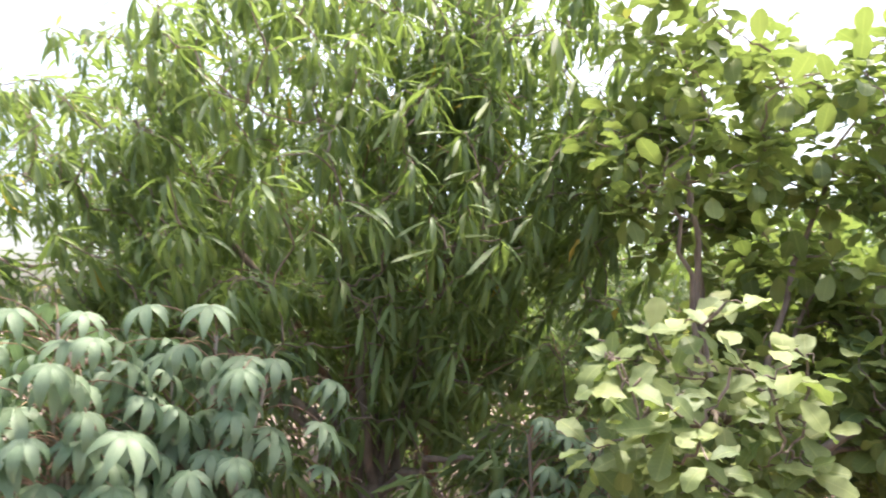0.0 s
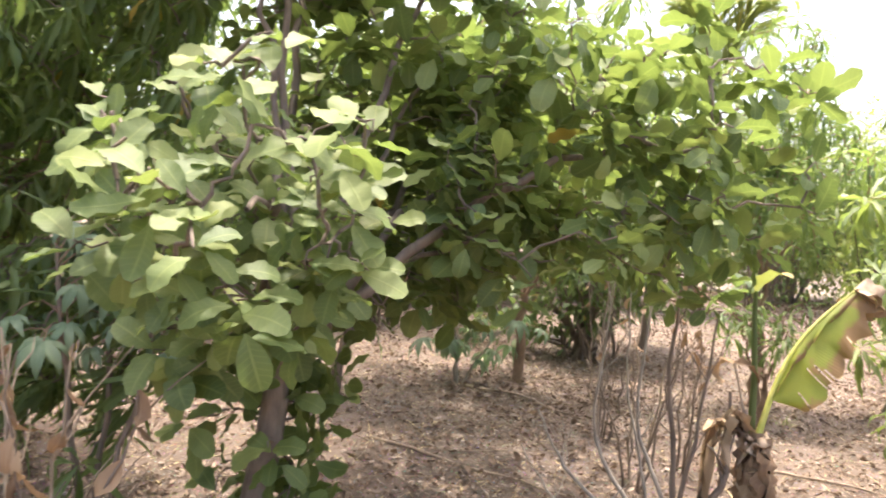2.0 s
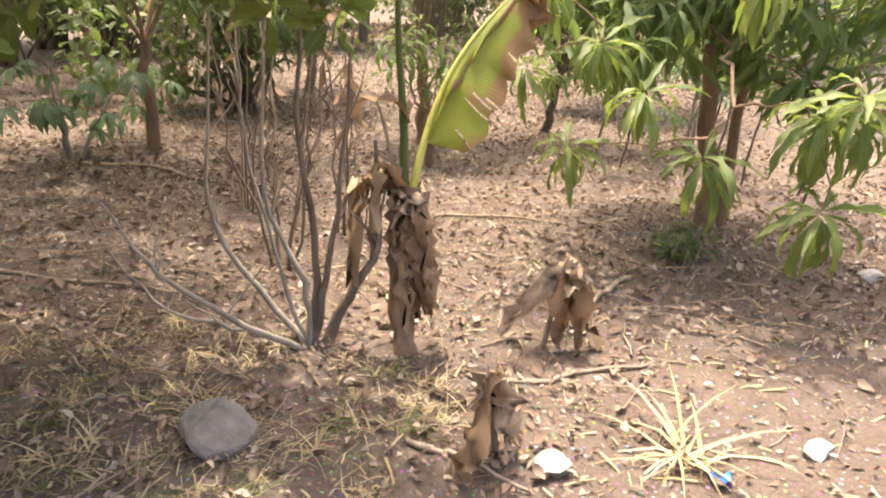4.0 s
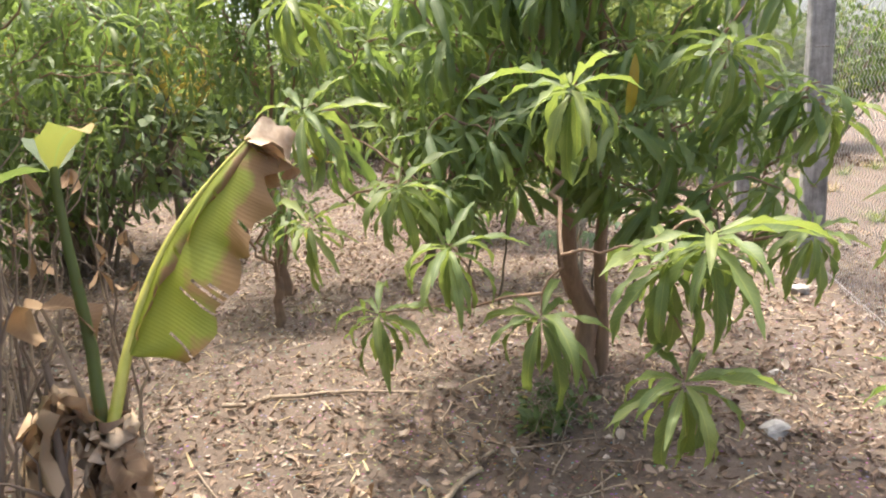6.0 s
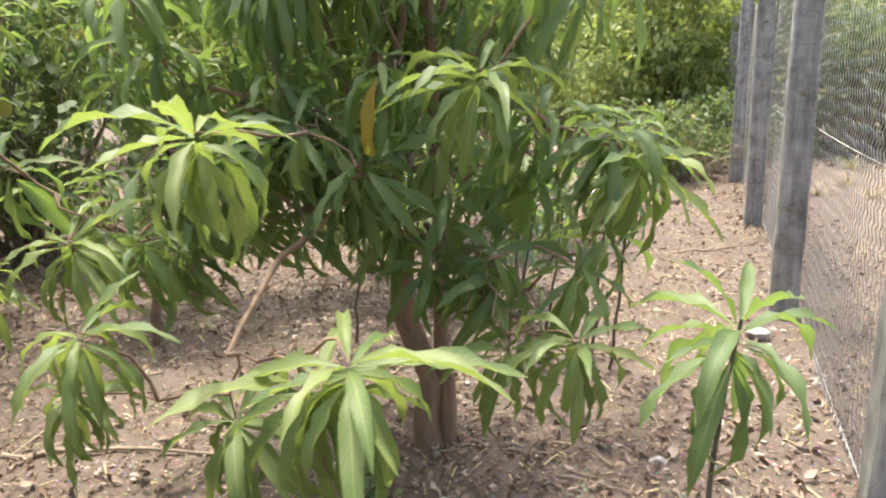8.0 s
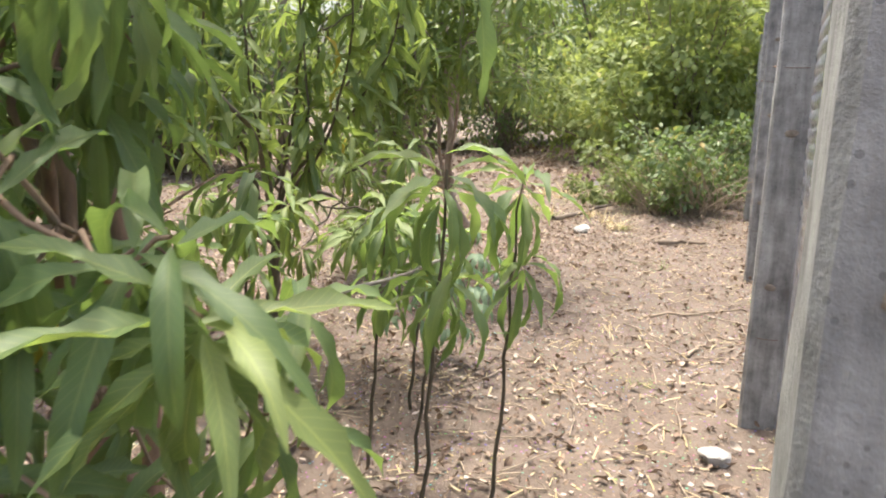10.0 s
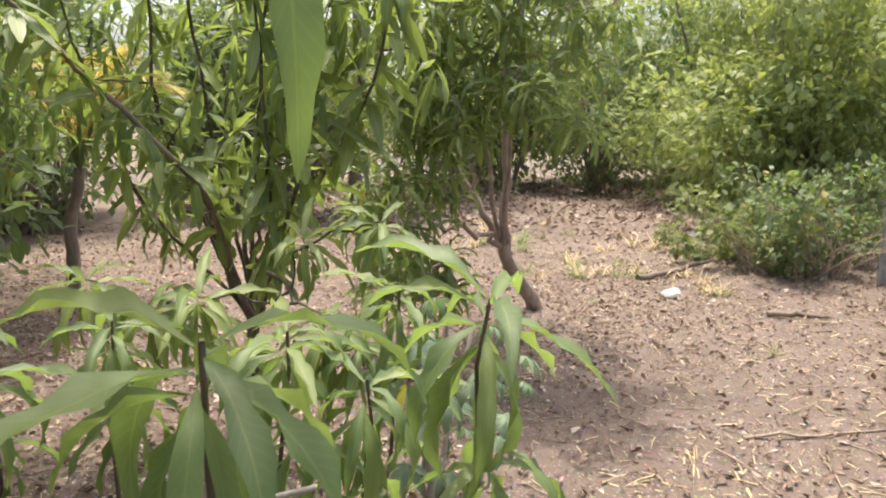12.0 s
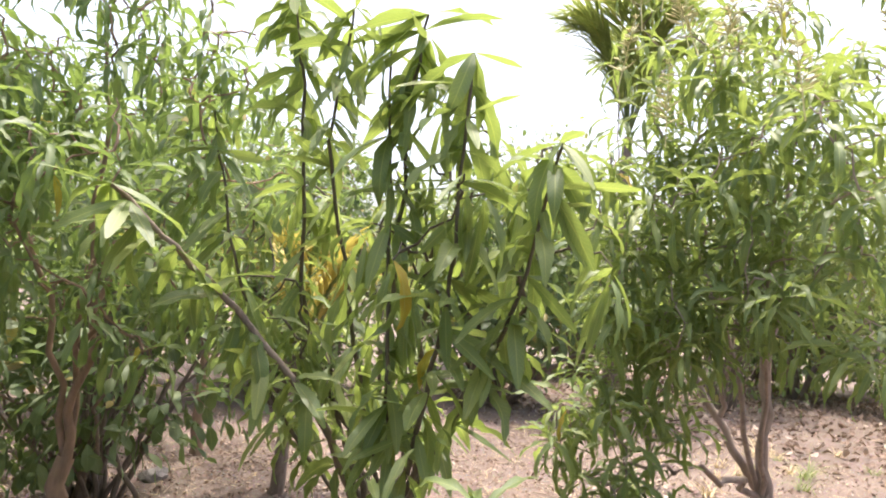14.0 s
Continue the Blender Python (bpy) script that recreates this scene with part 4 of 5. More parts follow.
def bare_shrub(rng):
    """A leafless shrub of crooked grey brown stems from one foot."""
    base = np.array([-0.06, 3.09, float(ground_z(-0.06, 3.09))])
    plant = thing("bare_shrub", base, "bare branching shrub with crooked grey brown stems", "plant")
    for pts, r in ((((0, 0), (-0.14, -0.22, 0.15), (-0.30, -0.42, 0.38), (-0.39, -0.51, 0.62)), 0.010), (((0, 0), (-0.32, 0.01, 0.33), (-0.38, 0.02, 0.52), (-0.33, 0.1, 1.35)), 0.010),
                   (((0, 0), (-0.02, 0.01, 0.22), (-0.18, 0.02, 0.5), (-0.15, 0.1, 1.3)), 0.011), (((0.02, 0.02), (0.10, 0.02, 0.13), (0.23, 0.03, 0.38), (0.2, 0.06, 0.72)), 0.019),
                   (((0, 0), (0.05, 0, 0.25), (0.10, 0.02, 0.55), (0.13, 0.08, 1.05)), 0.012), (((0, 0), (0.02, 0.02, 0.3), (-0.06, 0.04, 0.8), (-0.02, 0.06, 1.25)), 0.013),
                   (((0, 0), (-0.2, -0.08, 0.06), (-0.45, -0.16, 0.14), (-0.62, -0.2, 0.36)), 0.008), (((0, 0), (-0.1, -0.02, 0.25), (-0.25, 0.05, 0.7), (-0.27, 0.1, 1.15)), 0.007)):
        K = np.array([(p[0], p[1], p[2] if len(p) > 2 else -0.04) for p in pts]) + base
        f = np.linspace(0, 3, 16)
        P = np.stack([np.interp(f, np.arange(4), K[:, k]) for k in range(3)], 1)
        P[1:-1] = (P[:-2] + 2 * P[1:-1] + P[2:]) / 4
        P += rng.normal(0, 0.004, P.shape)
        s = Stuff()
        s.tube(P, np.linspace(r * 1.3, r * 0.35, 16), 7)
        for k in range(4):
            p = P[int(rng.integers(6, 14))]
            d = unit((rng.normal(0, 0.7), rng.normal(0, 0.7), 1.2))
            s.tube(bend(p, p + d * rng.uniform(0.08, 0.26), 0, 5, rng, 0.006), np.linspace(r * 0.4, 0.0012, 5), 4)
        child("stem", s.mesh("stem", BARK_PALE if r < 0.012 else BARK, base), plant)
        M = [frames(P[int(rng.integers(12, 16))], (rng.normal(0, 0.4), rng.normal(0, 0.4), -1), (rng.normal(), rng.normal(), 0.1), rng.uniform(0.04, 0.08)) for k in range(2)]
        leaf_parts(plant, "withered_leaf", LITTER_T, DRY, np.concatenate(M), rng, base)


bare_shrub(rng)
withered(rng, (-0.45, 3.75), 6, 1.2, "thin dry canes with a few withered leaves")
withered(rng, (-0.95, 4.5), 6, 1.25, "thin dry canes with a few withered leaves")
withered(rng, (-0.35, 4.3), 5, 1.1, "thin dry canes with a few withered leaves")


def sheath(rng, plant, a, out, z0, rise, z1, width, mat):
    """A crumpled dry leaf sheath that leaves the stem at z0, bends out and hangs to z1."""
    n = 12
    c = np.array([math.cos(a), math.sin(a), 0.0])
    top, end = c * 0.035 + (0, 0, z0), np.array([math.cos(a + 0.25), math.sin(a + 0.25), 0]) * out * 1.15 + (0, 0, z1)
    knee = top + c * out + (0, 0, rise)
    tt = np.linspace(0, 1, n)[:, None]
    L = (1 - tt) ** 2 * top + 2 * tt * (1 - tt) * knee + tt ** 2 * end
    side = np.array([-math.sin(a), math.cos(a), 0.0])
    wid = width * np.sin(np.linspace(0.6, 2.9, n)) * (1 + 0.3 * rng.normal(0, 1, n)) + 0.006
    x = np.linspace(-1, 1, 5)
    V = L[:, None] + side * (x[None, :, None] * wid[:, None, None]) + rng.normal(0, 0.011, (n, 5, 3)) - c * (np.abs(x)[None, :, None] * 0.6 * wid[:, None, None])
    ii, jj = np.meshgrid(np.arange(n - 1), np.arange(4), indexing="ij")
    Q = np.stack([ii * 5 + jj, ii * 5 + jj + 1, (ii + 1) * 5 + jj + 1, (ii + 1) * 5 + jj], -1).reshape(-1, 4)
    U = np.stack(np.broadcast_arrays(np.linspace(0, 1, 5)[None], np.linspace(0, 1, n)[:, None]), -1).reshape(-1, 2)
    child("dry_sheath", quad_mesh("dry_sheath", V.reshape(-1, 3), Q, mat, U), plant, "crumpled brown sheath")


STEM_BROWN = bark_material("dry brown banana stem", (0.15, 0.095, 0.06), (0.33, 0.225, 0.15), 45)
PALE_DEAD = plain_material("pale dead leaf", (0.30, 0.205, 0.13), (0.56, 0.44, 0.32), 0.8, 0, 25, 0.5)


def banana(rng):
    """A dying banana plant: a dry stem wrapped in sheaths, one yellowing leaf, one green stalk."""
    at = np.array([0.245, 3.19, float(ground_z(0.245, 3.19))])
    plant = thing("banana_plant", at, "dying banana plant with one torn yellowing leaf and dry brown sheaths", "plant")
    s = Stuff()
    P = bend((-0.01, -0.01, -0.05), (0.012, -0.005, 0.6), 0, 14, rng, 0.004)
    s.tube(P, np.linspace(0.042, 0.026, 14) * (1 + 0.07 * np.sin(np.arange(14) * 2.1)), 14)
    child("stem", s.mesh("stem", STEM_BROWN), plant, "dry brown stem")
    for k in range(13):
        sheath(rng, plant, rng.uniform(0, 6.3), rng.uniform(0.015, 0.05), rng.uniform(0.3, 0.56), rng.uniform(-0.05, 0.03), rng.uniform(0.04, 0.25), rng.uniform(0.015, 0.032), DRY)
    for k in range(5):
        sheath(rng, plant, rng.normal(0.1, 0.45), rng.uniform(0.07, 0.12), rng.uniform(0.42, 0.55), rng.uniform(-0.02, 0.04), rng.uniform(0.1, 0.22), rng.uniform(0.025, 0.04), DRY)
    for k in range(6):
        sheath(rng, plant, math.pi + rng.normal(0.1, 0.35), rng.uniform(0.10, 0.19), rng.uniform(0.52, 0.6), rng.uniform(0.05, 0.26), rng.uniform(0.25, 0.5), rng.uniform(0.014, 0.034), DRY)
    for k in range(4):
        sheath(rng, plant, k * 1.6 + 0.5, 0.05, 0.55, 0.08, 0.44, 0.035, PALE_DEAD)
    s = Stuff()
    s.tube(bend((-0.03, 0, 0.55), (-0.10, -0.03, 0.87), 0.03, 8), np.linspace(0.008, 0.004, 8), 6)
    child("leaf_stalk", s.mesh("leaf_stalk", DEADWOOD), plant, "withered brown stalk")
    for k in range(2):
        v, q, u = blade([0.05, 0.16, 0.24, 0.26, 0.22, 0.1], 2.4 + 0.4 * k, 0.5, 0.4, 7, 0.5 - k)
        m = frames((-0.10, -0.03, 0.87), (0.5 - 1.1 * k, 0.1, 0.1), (0, -0.4, 1), 0.16)[0]
        child("curled_leaf", quad_mesh("curled_leaf", v @ m[:, :3].T + m[:, 3], q, DRY, u), plant, "curled dark brown leaf")
    # the yellowing leaf: a bowed midrib and a torn blade that hangs to one side
    start, goal = np.array([0.012, -0.01, 0.56]), np.array([0.29, 0.29, 1.215])
    n = 110
    tt = np.linspace(0, 1, n)
    rib = start + (goal - start) * tt[:, None]
    rib[:, 0] += -0.055 * np.sin(tt * math.pi)
    rib[:, 2] += 0.05 * np.sin(tt * math.pi)
    s = Stuff()
    s.tube(rib, np.linspace(0.016, 0.004, n), 6)
    child("leaf_stalk", s.mesh("leaf_stalk", plain_material("yellow leaf stalk", (0.36, 0.38, 0.07), (0.50, 0.48, 0.13), 0.5)), plant, "yellow green midrib")
    for sgn, width, fall in ((1.0, 0.25, (0.78, -0.1, -0.6)), (-1.0, 0.09, (0.2, -0.45, -0.8))):
        m = 11
        V, U, Q = [], [], []
        ragged = np.interp(tt, np.linspace(0, 1, 15), rng.uniform(0.55, 1.0, 15))
        gap = set(int(g) for g in rng.integers(35, n - 8, 5))
        for i0, f in enumerate(tt):
            w = width * ragged[i0] * math.sin(math.pi * min(1.0, max(0.0, (f - 0.22) / 0.90)) ** 0.75) ** 0.55 if f > 0.22 else 0.002
            shift = 0.022 * math.sin(i0 / 9 * 2.7)
            for c in np.linspace(0, 1, m):
                wave = 0.022 * math.sin(f * 19 + c * 3) * c + shift * c * c
                V.append(rib[i0] + np.array(fall) * w * c + np.array([0.3, 0.5, 0.2]) * wave + np.array([0.02, -0.03, 0.0]) * c * (1 - c))
                U.append((0.5 + 0.5 * sgn * c, f))
        for i0 in range(22, n - 1):
            for jj in range(m - 1):
                if not (i0 in gap and jj > 3 + i0 % 4):
                    Q.append((i0 * m + jj, i0 * m + jj + 1, (i0 + 1) * m + jj + 1, (i0 + 1) * m + jj))
        child("blade", quad_mesh("blade", V, Q, BANANA, U), plant, "torn yellow green leaf blade going brown")
    # the withered tip rolls over and hangs
    for k in range(4):
        v, q, u = blade([0.10, 0.22, 0.30, 0.34, 0.35, 0.34, 0.31, 0.27, 0.22, 0.14, 0.05], 2.5 + 0.45 * k, 0.55, 0.25, 9, 0.35 * (k - 1.5))
        m = frames(rib[-2] + rng.normal(0, 0.006, 3), (0.6, 0.1 + 0.1 * k, 0.1 - 0.2 * k), (-0.1, -0.5, 1), 0.17 - 0.012 * k)[0]
        child("curled_tip", quad_mesh("curled_tip", v @ m[:, :3].T + m[:, 3], q, PALE_DEAD if k % 2 == 0 else DRY, u), plant, "curled pale brown dead tip")
    # a green stalk with two short dark blades
    s = Stuff()
    P = bend((-0.012, 0.01, 0.5), (-0.045, 0.0, 1.18), 0, 9, rng, 0.003)
    s.tube(P, np.linspace(0.017, 0.009, 9), 8)
    child("leaf_stalk", s.mesh("leaf_stalk", GRASS), plant, "green leaf stalk")
    for d, size in (((-0.75, -0.15, 0.1), 0.25), ((-0.3, 0.5, 0.5), 0.28), ((0.3, -0.2, 0.7), 0.22)):
        v, q, u = blade([0.03, 0.14, 0.20, 0.22, 0.20, 0.14, 0.02], 1.5, 0.3, 0.2, 5)
        m = frames(P[-1] - (0, 0, 0.012), d, (0, 0, 1), size)[0]
        child("small_blade", quad_mesh("small_blade", v @ m[:, :3].T + m[:, 3], q, SHRUB, u), plant, "small dark green leaf blade")


banana(rng)


def dry_stalk(rng, at, h, label, out):
    """A hanging or fallen brown frond with crumpled leaves on a bent stalk."""
    z = float(ground_z(*at))
    ob = thing("dead_frond", (*at, z), label, "plant", "dead fronds")
    s = Stuff()
    P = bend((0, 0, -0.02), (out[0], out[1], h), 0.08, 8, rng, 0.006)
    s.tube(P, np.linspace(0.012, 0.005, 8), 6)
    child("stalk", s.mesh("stalk", DEADWOOD), ob)
    for k in range(5):
        n = 10
        tt = np.linspace(0, 1, n)
        p0 = P[-1 - (k % 3)]
        drop = np.array([rng.normal(0, 0.1), rng.normal(0, 0.1), -h * rng.uniform(0.5, 0.95)])
        L = p0 + drop * tt[:, None]
        sd = unit((rng.normal(), rng.normal(), 0))
        wid = rng.uniform(0.03, 0.07) * np.sin(np.linspace(0.3, 3.0, n)) * (1 + 0.25 * rng.normal(0, 1, n))
        V = L[:, None] + sd * (np.linspace(-1, 1, 5)[None, :, None] * wid[:, None, None]) + rng.normal(0, 0.015, (n, 5, 3))
        V[:, :, 2] = np.maximum(V[:, :, 2], 0.006)
        ii, jj = np.meshgrid(np.arange(n - 1), np.arange(4), indexing="ij")
        Q = np.stack([ii * 5 + jj, ii * 5 + jj + 1, (ii + 1) * 5 + jj + 1, (ii + 1) * 5 + jj], -1).reshape(-1, 4)
        U = np.stack(np.broadcast_arrays(np.linspace(0, 1, 5)[None], tt[:, None]), -1).reshape(-1, 2)
        child("dead_leaf", quad_mesh("dead_leaf", V.reshape(-1, 3), Q, PALE_DEAD if k % 2 else DRY, U), ob, "crumpled pale brown leaf")


dry_stalk(rng, (0.72, 3.33), 0.36, "pale brown dead frond drooping beside the banana", (0.08, -0.02))
dry_stalk(rng, (0.64, 2.66), 0.30, "brown dead frond with curled leaves on bare soil", (0.0, -0.12))


def tuft(rng, at, n, size, mat, label, name="grass_tuft", category="grass", up=0.7):
    z = float(ground_z(*at))
    s = Stuff()
    a = rng.uniform(0, 6.3, n)
    d = np.stack([np.cos(a), np.sin(a), np.abs(rng.normal(up, 0.5, n))], 1)
    scatter(s, GRASS_T, frames(np.stack([rng.normal(0, 0.03, n), rng.normal(0, 0.03, n), np.zeros(n)], 1), d, np.tile((0, 0, 1.0), (n, 1)), size * rng.uniform(0.5, 1.1, n), 1.0), rng)
    ob = new(name, s.mesh(name, mat))
    ob.location = (*at, z)
    return tagged(ob, label, category, "grass tufts")


tuft(rng, (1.174, 2.75), 46, 0.34, STRAW, "dry straw coloured grass tuft lying on soil", up=0.25)
for k in range(105):
    x, y = rng.uniform(-1.0, 0.5), rng.uniform(2.15, 3.1)
    tuft(rng, (x, y), 30, rng.uniform(0.05, 0.14), STRAW if k % 5 else GRASS, "thin dry grass tuft beside the banana", up=0.4)
for k in range(26):
    x, y = rng.uniform(-1.5, 3.0), rng.uniform(3.6, 14)
    tuft(rng, (x, y), 14, rng.uniform(0.08, 0.18), GRASS if k % 3 else STRAW, "thin grass tuft on bare soil", up=0.9)


def stone(rng, at, r, mat, label, flat=0.6, group="stones"):
    """A broken stone: cut flat by a dozen planes, with a rough skin."""
    bm = bmesh.new()
    bmesh.ops.create_icosphere(bm, subdivisions=4, radius=r)
    off = Vector(rng.uniform(0, 50, 3))
    cuts = [(Vector(unit(rng.normal(0, 1, 3))), r * rng.uniform(0.55, 0.85)) for k in range(12)]
    for v in bm.verts:
        for nrm, dist in cuts:
            over = v.co.dot(nrm) - dist
            if over > 0:
                v.co -= nrm * over
    for v in bm.verts:
        v.co *= 1.25
        v.co *= 1 + 0.12 * noise.noise(v.co / r * 0.9 + off) + 0.05 * noise.noise(v.co / r * 4 + off)
        v.co = Vector((v.co.x, v.co.y, max(v.co.z * flat, -r * 0.35)))
    me = bpy.data.meshes.new("stone")
    bm.to_mesh(me)
    bm.free()
    me.materials.append(mat)
    ob = new("stone", me)
    ob.location = (*at, float(ground_z(*at)) + r * 0.25)
    ob.rotation_euler = (0, 0, rng.uniform(0, 6))
    return tagged(ob, label, "stone", group)


stone(rng, (-0.12, 2.49), 0.10, STONE, "grey angular rock among dry grass")
stone(rng, (1.524, 2.84), 0.04, PALE_STONE, "small white stone on bare soil")
stone(rng, (0.80, 2.62), 0.045, PALE_STONE, "small white stone on bare soil")
stone(rng, (2.13, 4.34), 0.055, PALE_STONE, "small white stone on bare soil")
stone(rng, (2.99, 6.5), 0.06, PALE_STONE, "pale stone beside a concrete post")
stone(rng, (2.09, 11.4), 0.09, PALE_STONE, "pale stone beside a fallen branch")
stone(rng, (2.35, 5.0), 0.03, PALE_STONE, "small white stone on bare soil")
stone(rng, (2.06, 15.2), 0.14, STONE, "grey rock among weeds")
stone(rng, (-3.2, 8.39), 0.11, STONE, "dark stump like rock in the orchard")


def plastic(rng):
    v, q, u = blade([0.3, 0.4, 0.45, 0.4, 0.3], 0.9, 0.4, 0.5, 5)
    ob = new("plastic_scrap", quad_mesh("plastic_scrap", v * 0.07, q, BLUE, u))
    ob.location = (1.238, 2.63, float(ground_z(1.238, 2.63)) + 0.02)
    tagged(ob, "crumpled blue plastic scrap beside dry grass", "rubbish")


plastic(rng)


def stick(rng, a, b, r, label, lift=0.0):
    a, b = np.array(a, float), np.array(b, float)
    mid = (a + b) / 2
    P = bend((*a, 0), (*b, lift), 0.01, 9, rng, 0.012)
    P[:, 2] = np.maximum(P[:, 2] * 0.6, 0) + ground_z(P[:, 0], P[:, 1]) + r * 0.7
    s = Stuff()
    s.tube(P, np.linspace(r, r * 0.5, 9), 6)
    ob = new("fallen_branch", s.mesh("fallen_branch", BARK if r > 0.015 else DEADWOOD, (*mid, 0)))
    ob.location = (*mid, 0)
    tagged(ob, label, "branch", "fallen branches")


stick(rng, (2.85, 11.15), (3.3, 11.2), 0.03, "short dark fallen branch on leaf litter")
stick(rng, (1.7, 12.0), (2.3, 12.9), 0.035, "long dark fallen branch with leaf litter", 0.1)
stick(rng, (2.7, 8.3), (3.35, 8.7), 0.010, "thin dry twig lying on soil")
stick(rng, (2.95, 7.6), (3.1, 7.9), 0.012, "thin dry twig lying on soil")
stick(rng, (-0.1, 4.6), (0.75, 4.75), 0.012, "thin dry twig lying on soil")
stick(rng, (0.9, 3.7), (1.1, 4.2), 0.014, "thin dry twig lying on soil")
stick(rng, (-1.9, 3.3), (-0.6, 3.35), 0.012, "thin dry twig lying on soil")
stick(rng, (0.4, 2.6), (0.75, 2.5), 0.010, "thin dry twig lying on soil")
stick(rng, (0.55, 3.0), (1.1, 3.25), 0.012, "thin dry twig lying on soil")
stick(rng, (-2.5, 5.2), (-1.3, 5.0), 0.015, "thin dry twig lying on soil")


# ---- hedges and far trees ----
def bush(rng, name, label, category, at, blobs, n, templates, mat, size, group, hang=0.0, stems=6, bark=None, limb=1.0):
    base = np.array([at[0], at[1], float(ground_z(at[0], at[1]))])
    ob = thing(name, base, label, category, group)
    s, w = Stuff(), Stuff()
    tot = sum(b[3] ** 2 for b in blobs)
    for cx, cy, cz, r in blobs:
        m = int(n * r * r / tot)
        c = np.array([cx, cy, cz])
        p = crown_points(rng, c, (r, r, r * 0.9), m, 0.45, -0.95, 0.25)
        d = unit(p - c) + rng.normal(0, 0.8, (m, 3)) + np.array([0, 0, -hang])
        scatter(s, templates, frames(p, d, np.tile((0, 0, 1.0), (m, 1)) + rng.normal(0, 0.4, (m, 3)), size * rng.uniform(0.6, 1.2, m)), rng)
        for k in range(stems):
            w.tube(bend(base + (rng.normal(0, 0.12), rng.normal(0, 0.12), -0.05), p[k % m], 0.1, 8, rng, 0.03), np.linspace(0.022, 0.006, 8) * limb, 5)
    child("stems", w.mesh("stems", bark or BARK, base), ob, "", "stuff")
    child("leaves", s.mesh("leaves", mat, base), ob, "", "stuff")


hedge = "bright hedge bushes"
for cx, cy, sz in ((3.3, 16.4, 1.0), (1.9, 24.5, 1.5), (-1.2, 26.0, 1.6), (-4.4, 24.0, 1.5), (-7.5, 21.0, 1.5), (5.8, 18.5, 1.2), (2.3, 19.8, 1.2), (3.7, 20.0, 1.4), (4.3, 23.5, 1.6), (0.3, 27.5, 1.7)):
    bl = [(cx + rng.normal(0, 0.5), cy + rng.normal(0, 0.4), 0.8 * sz + k * 0.62 * sz, 1.25 * sz * (1 - 0.09 * k)) for k in range(5)]
    bl += [(cx + 0.9 * sz, cy - 0.3, 1.0 * sz, 0.9 * sz), (cx - 0.9 * sz, cy - 0.2, 1.3 * sz, 1.0 * sz)]
    bush(rng, "hedge_bush", "tall bright green bush with narrow leaves", "bush", (cx, cy), bl, 12000, NARROW_T + BROAD_T, BAMBOO, 0.16, hedge, 0.3)
for cx, cy, r in ((2.8, 13.1, 0.55), (3.35, 13.0, 0.7), (3.05, 13.9, 0.75), (3.55, 13.8, 0.75), (2.4, 13.9, 0.4)):
    bl = [(cx + rng.normal(0, 0.4), cy + rng.normal(0, 0.35), r * rng.uniform(0.15, 1.25), r * rng.uniform(0.16, 0.42)) for k in range(11)]
    bush(rng, "weed_clump", "low leafy weed clump at the edge of the clearing", "plant", (cx, cy), bl, 1500, BROAD_T + NARROW_T, SHRUB if cx > 3 else GRASS, 0.09, "weed clumps", 0, 5, DEADWOOD, 0.4)
for cx, cy, r in ((1.27, 4.54, 0.09), (1.31, 4.37, 0.07)):
    bl = [(cx + rng.normal(0, 0.07), cy + rng.normal(0, 0.07), r * rng.uniform(0.5, 1.1), r * rng.uniform(0.4, 0.8)) for k in range(5)]
    bush(rng, "weed_clump", "small dark green weed clump in the shade of a mango", "plant", (cx, cy), bl, 130, BROAD_T, SHRUB, 0.05, "weed clumps", 0, 2, DEADWOOD, 0.12)
shrubs = "orchard shrubs"
for cx, cy, sz in ((-2.5, 7.6, 0.85), (-6.4, 11.6, 1.2), (-5.4, 7.2, 1.2), (-5.8, 15.5, 1.3), (-3.0, 18.5, 1.4), (-6.6, 5.6, 1.2), (-6.6, 9.4, 1.3), (-6.8, 3.6, 1.4), (-5.7, 0.3, 1.15), (-5.9, 2.2, 1.25), (-7.3, 0.8, 1.5), (-7.2, -2.4, 0.9), (-7.6, 13.2, 1.3), (-0.6, 21.5, 1.2)):
    bl = [(cx + rng.normal(0, 0.4), cy + rng.normal(0, 0.4), (0.75 + 0.5 * k) * sz, 0.85 * sz) for k in range(5)] + [(cx + rng.normal(0, 0.7), cy + rng.normal(0, 0.7), 0.9 * sz, 0.7 * sz)]
    bush(rng, "shrub", "leafy green shrub at the back of the orchard", "bush", (cx, cy), bl, 4600, BROAD_T + NARROW_T, SHRUB, 0.13, shrubs, 0.2)
for cx, cy, h in ((-9, 7, 3.4), (-10, 2.0, 3.6), (-9.5, -3, 3.4), (-8, 12, 3.6), (-5, 15, 3.4), (-11.5, 10, 4.2), (-3, 22, 4.0), (2, 24, 4.2), (7, 22, 4), (-9, 19, 4.2)):
    bl = [(cx + rng.normal(0, 0.9), cy + rng.normal(0, 0.9), h * (0.45 + 0.12 * k), h * 0.36) for k in range(4)]
    bush(rng, "far_tree", "leafy tree at the far edge of the orchard", "tree", (cx, cy), bl, 3200, BROAD_T, SHRUB, 0.22, "far trees", 0.1, 3, BARK, 3.0)
for k in range(46):
    x, y = rng.uniform(-1.2, 2.6), rng.uniform(11.6, 15.5)
    tuft(rng, (x, y), 26, rng.uniform(0.15, 0.36), STRAW if k % 3 else GRASS, "dry grass tuft at the edge of the clearing", up=1.3)
